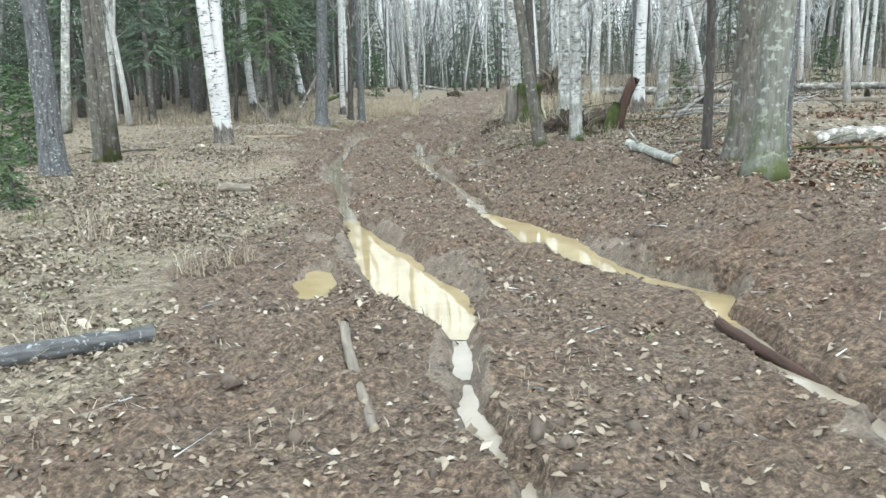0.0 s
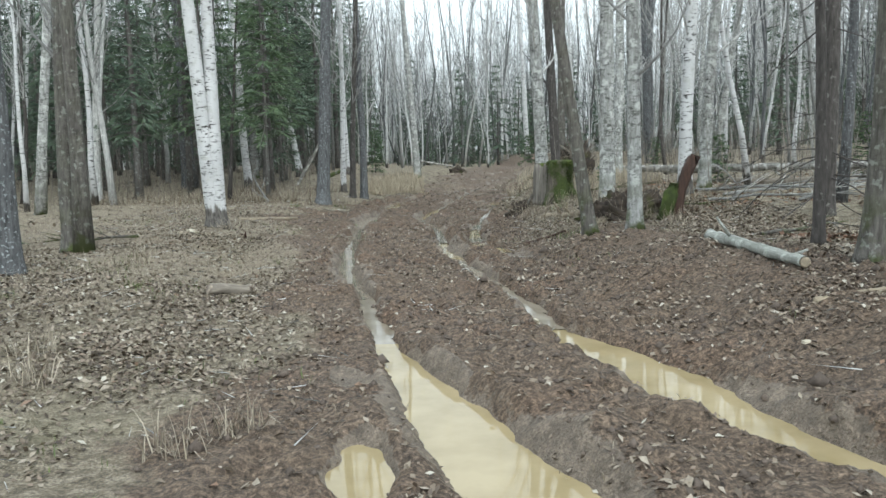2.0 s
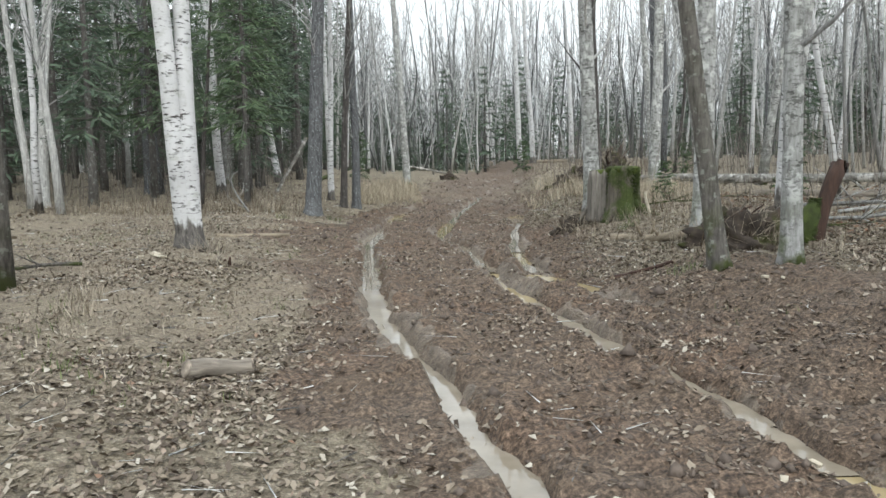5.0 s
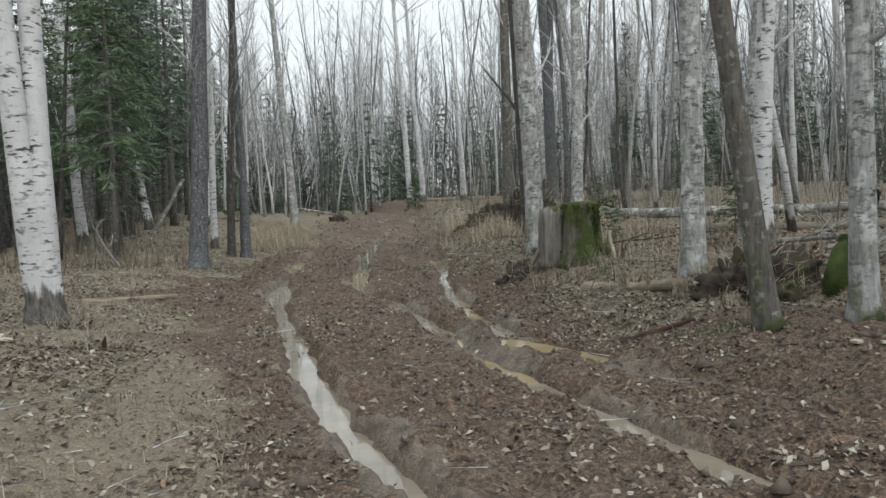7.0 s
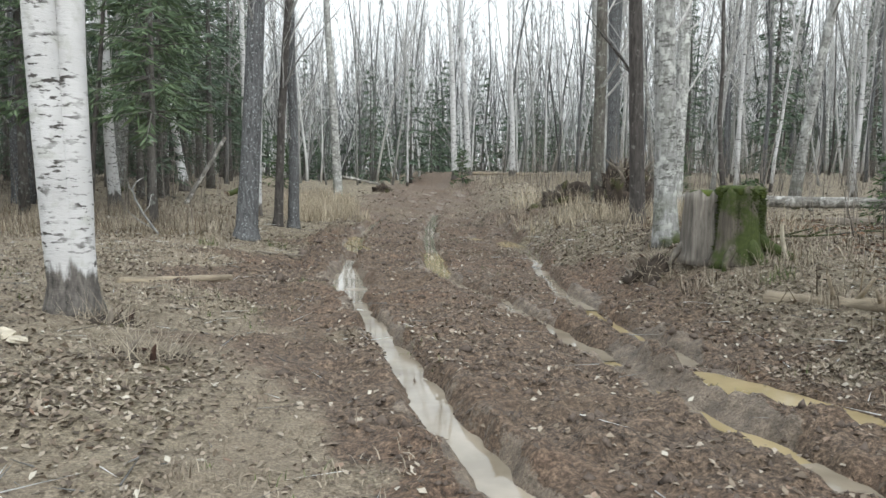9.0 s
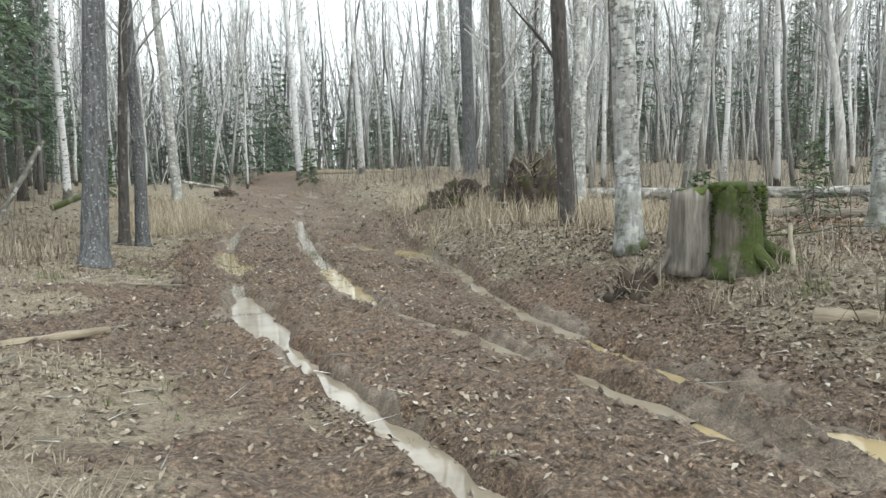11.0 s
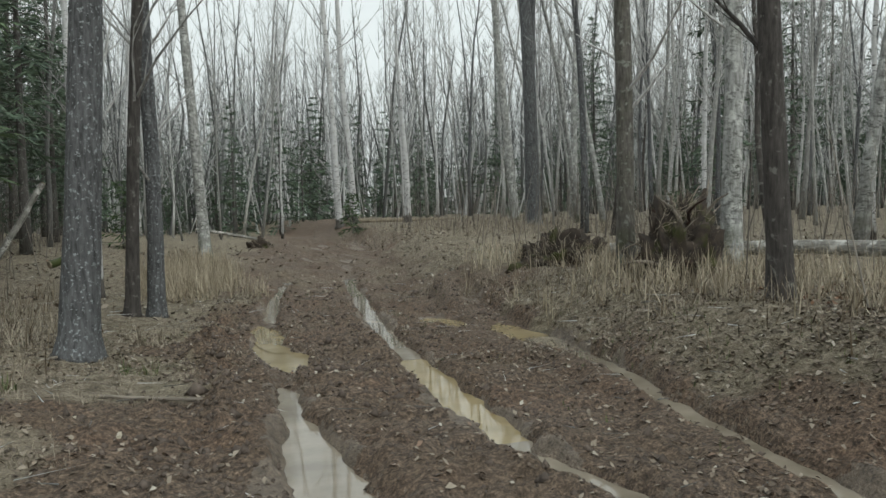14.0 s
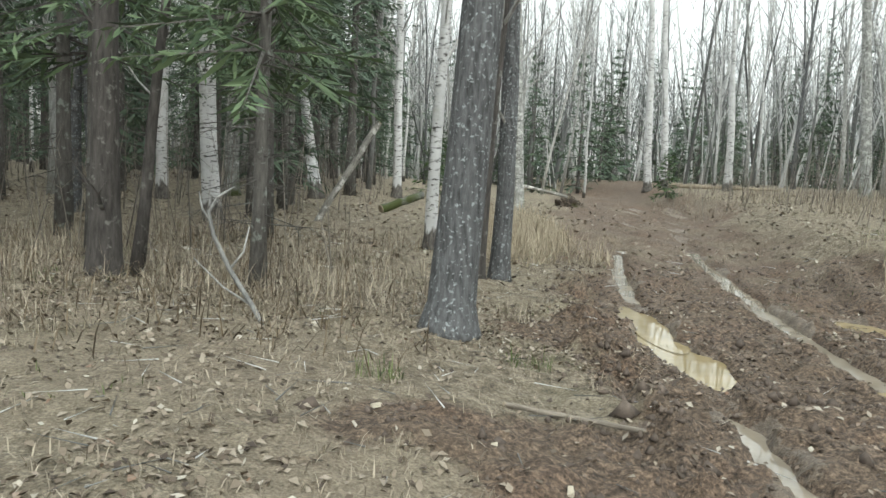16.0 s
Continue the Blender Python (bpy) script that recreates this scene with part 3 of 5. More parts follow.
bare_tree("birch_tree", -1.15, 40.6, 0.17, 17, BIRCH_SPOT, "spotted birch in a patch of straw grass", (-3.5, 0), 12, wander=0.012)
bare_tree("leaning_tree", 1.72, 13.65, 0.095, 13, BROWN, "slim brown-grey tree leaning over the track", (-8.5, 0), 13, wander=0.02, length=1.8)
bare_tree("birch_tree", 2.25, 13.2, 0.1, 14, BIRCH_SPOT, "slim spotted grey birch on the bank", (0.5, 0), 14)
bare_tree("birch_tree", 2.55, 16.25, 0.14, 16, BIRCH_SPOT, "spotted birch with a mossy foot on the bank", (0.3, 0), 16)
bare_tree("birch_tree", 4.35, 17.55, 0.13, 16, BIRCH, BIRCH_TEXT, (0.5, 0), 17)
bare_tree("birch_tree", 5.4, 19.5, 0.13, 16, BIRCH_SPOT, BIRCH_TEXT, (-0.5, 0), 15)
bare_tree("birch_tree", 1.95, 19.98, 0.145, 16, BIRCH_SPOT, "spotted birch behind the old stump", (-1.5, 0), 18)
bare_tree("dark_tree", 2.65, 22.4, 0.12, 17, DARK, "straight dark-brown conifer trunk on the bank", (-3.0, 0), 19, wander=0.008, first=0.3, count=16, length=1.4, twigmat=DARK)
bare_tree("grey_tree", 3.35, 26.0, 0.13, 17, BROWN, "grey trunk with a mossy foot beside an upturned root", (-1.0, 0), 20)
bare_tree("mossy_tree", 3.57, 9.5, 0.155, 16, BROWN, "thick brown-grey trunk with a mossy foot", (0.5, 0), 22)
bare_tree("aspen_tree", 3.26, 7.95, 0.155, 16, MOSSY, "thick greenish-grey smooth trunk with flared roots", (1.0, 0), 23, flare=0.8)
bare_tree("dark_tree", 3.55, 10.6, 0.06, 12, DARK, "thin dark trunk behind thicker ones", (0, 0), 24)
bare_tree("grey_tree", 4.1, 9.6, 0.11, 14, GREY, "grey trunk close behind a mossy one", (1.5, 0), 25)
bare_tree("dark_tree", 5.18, 13.7, 0.11, 15, DARK, "straight dark trunk with drooping dead branches", (0, 0), 26, first=0.14, count=60, length=1.7, twigmat=DARK, rise=(-22, 14), twigs=9, thick=0.014)
bare_tree("birch_tree", 4.97, 25.7, 0.15, 16, BIRCH_SPOT, BIRCH_TEXT, (0, 0), 27)
bare_tree("grey_tree", 10.4, 42.0, 0.26, 19, GREY, "large forked grey tree above the dry grass", (-1, 0), 28, fork=7.5, length=3.5)
bare_tree("birch_tree", 5.5, 51.0, 0.16, 18, BIRCH, BIRCH_TEXT, (-4, 0), 29, first=0.25, length=4.5)
bare_tree("birch_tree", 6.3, 51.5, 0.16, 18, BIRCH, BIRCH_TEXT, (-2.5, 0), 30)
bare_tree("birch_tree", 8.0, 49.0, 0.16, 9, BIRCH, "broken-off white birch stem", (1.0, 0), 31, count=4)
bare_tree("birch_tree", 11.4, 45.5, 0.2, 16, BIRCH_SPOT, BIRCH_TEXT, (-3.0, 0), 32)
bare_tree("birch_tree", 14.2, 45.5, 0.15, 17, BIRCH_SPOT, BIRCH_TEXT, (-0.5, 0), 33)
bare_tree("birch_tree", -11.4, 28.2, 0.14, 15, PALE, "pale grey trunk curving upward", (2, 0), 34, second=((-5, 0), 0.1, (-0.3, 0)))
bare_tree("grey_tree", -10.0, 33.0, 0.13, 15, GREY, "grey trunk at the wood's edge", (-1, 0), 35, second=((-3, 0), 0.1, (0.4, 0)))
bare_tree("birch_tree", -7.4, 32.3, 0.15, 17, BIRCH, BIRCH_TEXT, (-4, 0), 36)
bare_tree("birch_tree", -9.5, 36.3, 0.13, 16, BIRCH, BIRCH_TEXT, (-1, 0), 37)
bare_tree("birch_tree", -8.4, 38.0, 0.17, 16, BIRCH_SPOT, BIRCH_TEXT, (0, 0), 38)
bare_tree("birch_tree", -6.4, 38.2, 0.15, 6.5, BIRCH, "broken leaning white birch stem", (-7, 0), 39, count=3)
bare_tree("birch_tree", -4.5, 40.4, 0.12, 16, BIRCH, BIRCH_TEXT, (-0.5, 0), 40)
bare_tree("dead_tree", -7.1, 26.8, 0.15, 9, DARK, "dead dark tree trunk with peeling brown bark", (1, 0), 41, first=0.15, count=10, length=0.9, second=((5, 0), 0.06, (0.28, 0.1)), twigmat=DARK)
bare_tree("birch_tree", 29.0, 38.0, 0.2, 17, BIRCH, BIRCH_TEXT, (1, 0), 42)


# ---- conifers ----
def conifer_meshes(seed, tall, r, low, reach, dead=0, step=0.36, per=6, mat=None, sprays=6, fine=1.0):
    rng = random.Random(seed)
    trunk, crown = Shape(), Shape()
    n = 10
    path = stem_path(rng, (0, 0, 0), (0, 0), tall, 0.006, n)
    radii = trunk_radii(r, n, 0.35, 0.05)
    trunk.tube(path, radii, 10, lump=0.04, rng=rng)
    for _ in range(dead):
        z = rng.uniform(0.5, max(low, 0.9))
        a, ln = rng.uniform(0, 2 * math.pi), rng.uniform(0.3, 0.9)
        p = path[0].lerp(path[-1], z / tall)
        q = p + Vector((math.cos(a) * ln, math.sin(a) * ln, rng.uniform(-0.25, 0.05)))
        trunk.spike(p, q, 0.009)
        for _ in range(4):
            o = p.lerp(q, rng.uniform(0.3, 0.9))
            trunk.spike(o, o + Vector((rng.uniform(-.3, .3), rng.uniform(-.3, .3), rng.uniform(-.2, .05))), 0.004)
    z = low
    while z < tall - 0.1:
        f = (z - low) / (tall - low)
        base = path[0].lerp(path[-1], z / tall)
        for _ in range(per):
            a = rng.uniform(0, 2 * math.pi)
            ln = reach * (1 - f) ** 0.8 * rng.uniform(0.55, 1.15) + 0.12
            droop = rng.uniform(-0.45, 0.15) + 0.5 * f
            d = Vector((math.cos(a), math.sin(a), droop))
            side = Vector((-math.sin(a), math.cos(a), 0))
            tip = base + d * ln + Vector((0, 0, -0.08 * ln))
            crown.spike(base, tip, 0.012 + 0.006 * ln)
            for s in range(sprays):
                g = 0.2 + 0.8 * (s + rng.random()) / sprays
                o = base.lerp(tip, g)
                w = (0.3 * ln * (1.15 - g) + 0.13) * rng.uniform(0.5, 1.4) * fine
                for k in (-1, 1):
                    e = o + (side * k * rng.uniform(0.35, 1) + d.normalized() * rng.uniform(0.1, 0.9) + Vector((0, 0, rng.uniform(-0.8, 0.2)))).normalized() * w
                    b = len(crown.v)
                    th = Vector((rng.uniform(-1, 1), rng.uniform(-1, 1), rng.uniform(-1, 1))) * (0.014 + 0.055 * w) * fine
                    crown.v += [o - th * 0.3, o.lerp(e, 0.4) + th, e, o.lerp(e, 0.55) - th]
                    crown.f += [(b, b + 1, b + 2), (b, b + 2, b + 3)]
                    crown.m += [1, 1]
        z += step * rng.uniform(0.8, 1.25)
    return trunk.mesh("trunk", [SPRUCE_BARK]), crown.mesh("crown", [SPRUCE_BARK, mat or NEEDLE], False)


def conifer(x, y, meshes, label, scale=1.0, turn=0.0, name="spruce_tree", group="", sink=0.06):
    top = thing(name, pose(x, y, height(x, y) - sink, 0, 0, turn) @ Matrix.Diagonal((scale, scale, scale, 1)), label, "tree", group)
    part("trunk", meshes[0], top)
    part("crown", meshes[1], top, "drooping dark green needle boughs")
    return top


SPRUCES = [conifer_meshes(100, 13, 0.13, 1.4, 1.9, 10, sprays=8), conifer_meshes(101, 15, 0.15, 3.0, 1.8, 20, sprays=8), conifer_meshes(102, 11, 0.11, 0.9, 1.7, 4, sprays=8), conifer_meshes(103, 16, 0.16, 4.0, 2.0, 24, sprays=8)]
SAPLINGS = [conifer_meshes(110, 1.6, 0.02, 0.12, 0.55, 0, 0.13, 6, NEEDLE_YOUNG, 4), conifer_meshes(111, 2.6, 0.03, 0.25, 0.8, 0, 0.17, 6, NEEDLE_YOUNG, 5)]
DEAD_FOOT = conifer_meshes(120, 9, 0.07, 2.3, 1.5, 34, 0.28, 7, NEEDLE_MID, 22, 0.7)
NEAR_SPRUCE = conifer_meshes(121, 11, 0.1, 2.6, 1.8, 20, 0.36, 6, NEEDLE_MID, 24, 0.65)
conifer(-5.5, 26.4, DEAD_FOOT, "slim spruce with dead lower twigs and green boughs")
conifer(-7.9, 28.6, NEAR_SPRUCE, "dark spruce with bare lower trunk", 0.95, 60)
conifer(-6.2, 30.5, NEAR_SPRUCE, "tall dark spruce behind dead grass", 1.05, 130)
conifer(-9.0, 30.3, NEAR_SPRUCE, "tall dark spruce in the wood's edge", 1.1, 30)
conifer(-7.0, 33.5, NEAR_SPRUCE, "green spruce behind birch trunks", 1.0, 200)
for x, y, k, s, t in ((-4.55, 8.4, 0, 0.5, 0), (-4.95, 8.9, 0, 0.42, 70), (-7.6, 14.6, 1, 0.7, 20), (-8.4, 15.3, 1, 0.8, 90), (-7.0, 13.6, 0, 0.8, 200), (3.5, 20.6, 0, 0.5, 0), (6.4, 21.4, 1, 0.5, 50),
                      (7.3, 30.0, 1, 0.5, 10), (-3.4, 44.0, 1, 0.9, 40), (5.0, 47.0, 0, 1.0, 0), (11.5, 24.0, 1, 0.7, 140)):
    conifer(x, y, SAPLINGS[k], "young green spruce among dry grass", s, t, "spruce_sapling", "young spruces", 0.02)


# ---- the wood around ----
def wood_meshes(seed, tall, r, count, length, lean, fork):
    rng = random.Random(seed)
    trunk, crown = Shape(), Shape()
    path = stem_path(rng, (0, 0, 0), lean, tall, 0.075, 10)
    radii = trunk_radii(r, 10, 0.3, 0.1)
    trunk.tube(path, radii, 8, lump=0.04, rng=rng)
    boughs(crown, rng, path, radii, 0.2, count, length, (38, 74), 6, 3, 0.024, 2)
    if fork:
        a = rng.uniform(0, 6.28)
        sub = stem_path(rng, path[fork], (9 * math.cos(a), 9 * math.sin(a)), tall * (1 - fork / 10), 0.06, 6)
        rr = [radii[fork] * 0.75 * (1 - 0.85 * q / 6) for q in range(7)]
        trunk.tube(sub, rr, 6, cap=False)
        boughs(crown, rng, sub, rr, 0.1, count // 3, length * 0.8, (38, 74), 6, 3, 0.02, 2)
    return trunk, crown


WOOD = []
for k in range(9):
    t, c = wood_meshes(200 + k, 12 + (k * 7) % 6, 0.045 + 0.014 * (k % 5), 40, 2.6, ((k % 5 - 2) * 2.6, (k % 3 - 1) * 2.2), (0, 4, 0, 3, 6, 0, 0, 5, 2)[k])
    bark = (PALE, BIRCH, PALE, GREY, BIRCH_SPOT, PALE, DARK, BIRCH, PALE)[k]
    WOOD.append((t.mesh("trunk", [bark]), c.mesh("crown", [TWIG]), ("pale", "white birch", "pale", "grey", "spotted birch", "pale", "dark", "white birch", "pale")[k]))

rng = random.Random(11)
TAKEN = [(o.matrix_basis.translation.x, o.matrix_basis.translation.y) for o in scene.objects if o.get("category") == "tree"]


def open_ground(x, y):
    """The track, its verges and the clearing stay free of trees."""
    if y < 52 and -5.2 < x < np.interp(y, [0, 20, 26, 34, 44, 52], [5.5, 5.5, 6.0, 7.5, 9.5, 11]):
        return True
    if y < 27 and -9.5 < x < 0:
        return True
    if y >= 52 and abs(x - (6 + (y - 52) * 0.35)) < 1.6:
        return True
    return y < 3 and abs(x) < 9


def scatter(count, xr, yr, gap, make):
    done = tries = 0
    while done < count and tries < count * 40:
        tries += 1
        x, y = rng.uniform(*xr), rng.uniform(*yr)
        if open_ground(x, y) or any((x - a) ** 2 + (y - b) ** 2 < gap * gap for a, b in TAKEN):
            continue
        TAKEN.append((x, y))
        make(x, y)
        done += 1


def wood_tree(x, y):
    k = rng.randrange(len(WOOD))
    s = rng.uniform(0.8, 1.25)
    w = s * rng.uniform(0.8, 1.2)
    top = thing("woodland_tree", pose(x, y, height(x, y) - 0.08, rng.uniform(-2, 2), rng.uniform(-2.5, 2.5), rng.uniform(0, 360)) @ Matrix.Diagonal((w, w, s, 1)), f"slim leafless {WOOD[k][2]} trunk in the wood", "tree", "trees of the wood")
    part("trunk", WOOD[k][0], top)
    part("crown", WOOD[k][1], top)


def wood_spruce(x, y):
    conifer(x, y, SPRUCES[rng.randrange(4)], "dark green spruce among bare trees", rng.uniform(0.55, 1.05), rng.uniform(0, 360), "spruce_tree", "spruces of the wood")


scatter(50, (-28, -5), (27, 54), 1.6, wood_spruce)
scatter(22, (-14, -5), (34, 54), 1.3, wood_spruce)
scatter(12, (15, 48), (30, 62), 3.0, wood_spruce)
scatter(30, (-45, 60), (62, 92), 2.8, wood_spruce)
scatter(84, (-30, -5.2), (18, 50), 1.2, wood_tree)
scatter(170, (5.5, 45), (9, 50), 1.2, wood_tree)
scatter(50, (-20, 30), (50, 58), 1.2, wood_tree)
# unseen trees added behind the start, for reflections and to close the wood
scatter(12, (-25, 25), (-30, 3), 2.5, wood_tree)

FAR_SPRUCE = [conifer_meshes(130 + k, 8 + k, 0.09, 0.5, 1.7, 0, 0.5, 6, None, 4, 1.3) for k in range(3)]
scatter(70, (-40, 55), (53, 88), 2.2, lambda x, y: conifer(x, y, FAR_SPRUCE[rng.randrange(3)], "dark young spruce deep in the wood", rng.uniform(0.6, 1.0), rng.uniform(0, 360), "spruce_tree", "young spruces of the wood"))

FAR_TREES = []
scatter(210, (-45, 70), (56, 95), 1.1, lambda x, y: FAR_TREES.append((x, y)))


def far_trees():
    """The trees past the nearest three hundred, as one mass."""
    r = random.Random(21)
    verts, faces, idx = [], [], []
    count = 0
    src = []
    for t, c, _ in WOOD:
        for me in (t, c):
            co = np.empty(len(me.vertices) * 3)
            me.vertices.foreach_get("co", co)
            src.append((co.reshape(-1, 3), [tuple(p.vertices) for p in me.polygons]))
    for x, y in FAR_TREES:
        k = r.randrange(len(WOOD))
        m = np.array((pose(x, y, float(bed(x, y)) - 0.1, r.uniform(-2, 2), r.uniform(-2.5, 2.5), r.uniform(0, 360)) @ Matrix.Diagonal((1.0, 1.0, r.uniform(0.8, 1.2), 1))))
        for q in (0, 1):
            co, fs = src[2 * k + q]
            verts.append(co @ m[:3, :3].T + m[:3, 3])
            faces += [tuple(v + count for v in f) for f in fs]
            idx += [k % 3 if q == 0 else 3] * len(fs)
            count += len(co)
    me = mesh_from("far_trees", np.concatenate(verts).tolist(), faces, [FAR_STEM, BIRCH, FAR_STEM, FAR_STEM])
    me.polygons.foreach_set("material_index", idx)
    tagged(new("far_trees", me), "bare pale trees of the wood in the distance", "woods", kind="stuff")


far_trees()


def far_woods():
    """Thin stems and twigs of the wood beyond ninety metres, and of the dense young growth."""
    r = random.Random(5)
    s = Shape()
    for _ in range(3400):
        a, d = radians(r.uniform(-48, 75)), r.uniform(58, 120)
        x, y = d * math.sin(a) - 2, d * math.cos(a) + 8
        if abs(x - (6 + (y - 52) * 0.35)) < 1.2 and y < 70:
            continue
        h, w = r.uniform(6, 18), r.choice((0.035, 0.045, 0.06, 0.1, 0.13))
        b = Vector((x, y, float(land(x, y)) - 0.2))
        t = b + Vector((r.gauss(0, 1.3), r.gauss(0, 1.3), h))
        c = b.lerp(t, 0.5) + Vector((r.gauss(0, 0.5), 0, 0))
        s.tube([b, c, t], [w, w * 0.75, w * 0.15], 3, cap=False)
        for _ in range(20):
            f = r.uniform(0.3, 1)
            o = b.lerp(c, f * 2) if f < 0.5 else c.lerp(t, f * 2 - 1)
            u = r.uniform(0, 6.28)
            l = r.uniform(0.6, 2.4) * (1.2 - 0.5 * f)
            s.spike(o, o + Vector((math.cos(u) * l * r.uniform(0.3, 0.9), math.sin(u) * l * 0.6, l)), 0.03)
    tagged(new("far_woods", s.mesh("far_woods", [FAR_STEM])), "dense bare grey woodland in the distance", "woods", kind="stuff")


far_woods()


def far_spruces():
    """The dark young spruce growth that fills the wood behind the nearest trees."""
    r = random.Random(23)
    kinds = [[conifer_meshes(140 + k, 7 + 1.5 * k, 0.08, 0.3, 1.9, 0, 0.55, 5, None, 3, 1.7)[1]] for k in range(3)]
    for k in kinds:
        co = np.empty(len(k[0].vertices) * 3)
        k[0].vertices.foreach_get("co", co)
        k += [co.reshape(-1, 3), [tuple(p.vertices) for p in k[0].polygons], [p.material_index for p in k[0].polygons]]
    verts, faces, idx, count = [], [], [], 0
    for _ in range(400):
        a, d = radians(r.uniform(-42, 62)), r.uniform(60, 100)
        x, y = d * math.sin(a) - 2, d * math.cos(a) + 8
        if abs(x - (6 + (y - 52) * 0.35)) < 2 and y < 72:
            continue
        _, co, fs, ms = kinds[r.randrange(3)]
        scale = r.uniform(0.45, 1.0) * (1.25 if abs(x - 8) > 16 else 0.85)
        m = np.array(pose(x, y, float(bed(x, y)) - 0.1, 0, 0, r.uniform(0, 360)))
        verts.append(co * scale @ m[:3, :3].T + m[:3, 3])
        faces += [tuple(v + count for v in f) for f in fs]
        idx += ms
        count += len(co)
    me = mesh_from("far_spruces", np.concatenate(verts).tolist(), faces, [SPRUCE_BARK, NEEDLE], False)
    me.polygons.foreach_set("material_index", idx)
    tagged(new("far_spruces", me), "dark young spruces filling the distant wood", "woods", kind="stuff")


far_spruces()


# ---- things on the bank and the verge ----
def lumpy_tube(pts, radii, sides, seed, amount, size, flute=0.0, cap=True):
    """A tube whose skin is pushed in and out by noise; flute: lengthwise grooves."""
    s = Shape()
    s.tube(pts, radii, sides, cap=cap)
    n = len(pts)
    axis = [Vector(p) for p in pts]
    for k in range(n):
        for q in range(sides):
            v = s.v[k * sides + q]
            out = v - axis[k]
            d = noise.noise(v / size + Vector((seed, seed * 2, 0))) * amount
            if flute:
                d += flute * noise.noise(Vector((math.cos(q / sides * 6.283) * 2.4, math.sin(q / sides * 6.283) * 2.4, seed + v.z * 0.4)))
            s.v[k * sides + q] = axis[k] + out * (1 + d)
    return s


def log_thing(name, a, b, r, mat, label, seed, category="log", ends=None, bend=0.05, sides=12, bury=0.25, segments=10, taper=0.85, stubs=0):
    """A lying log or branch from a to b (x, y, or x, y, z of its middle)."""
    rng2 = random.Random(seed)
    mat = LOG_BIRCH if mat in (BIRCH, BIRCH_SPOT) else mat
    def point(p):
        return Vector(p) if len(p) == 3 else Vector((p[0], p[1], height(*p) + r * (1 - 2 * bury)))
    a, b = point(a), point(b)
    long = (b - a).length
    turn = (b - a).to_track_quat("Z", "X").to_matrix().to_4x4()
    top = thing(name, Matrix.Translation((a + b) / 2) @ turn, label, category)
    pts = [Vector((bend * math.sin(k / segments * 3.1 + seed) * 0.3, bend * math.sin(k / segments * 3.1 + seed), (k / segments - 0.5) * long)) + Vector((rng2.uniform(-0.1, 0.1) * r, 0, 0)) for k in range(segments + 1)]
    radii = [r * (1 - (1 - taper) * k / segments) for k in range(segments + 1)]
    shape = lumpy_tube(pts, radii, sides, seed, 0.3, max(r * 1.6, 0.03), cap=False)
    for _ in range(stubs):
        k = rng2.randrange(1, segments)
        d = Vector((rng2.uniform(-1, 1), rng2.uniform(-1, 1), rng2.uniform(0.1, 1))).normalized()
        shape.tube([pts[k], pts[k] + d * r * rng2.uniform(2, 5)], [r * 0.35, r * 0.15], 6)
    part("bark", shape.mesh("bark", [mat]), top)
    for p, q, rr in ((pts[0], pts[1], radii[0]), (pts[-1], pts[-2], radii[-1])):
        d = (p - q).normalized()
        e = lumpy_tube([p - d * 0.01, p + d * 0.006, p + d * 0.01], [rr * 0.98, rr * 0.93, rr * 0.6], sides, seed, 0.1, 0.05)
        part("cut_end", e.mesh("cut_end", [ends or PALE_WOOD]), top, "pale sawn or broken end")
    return top


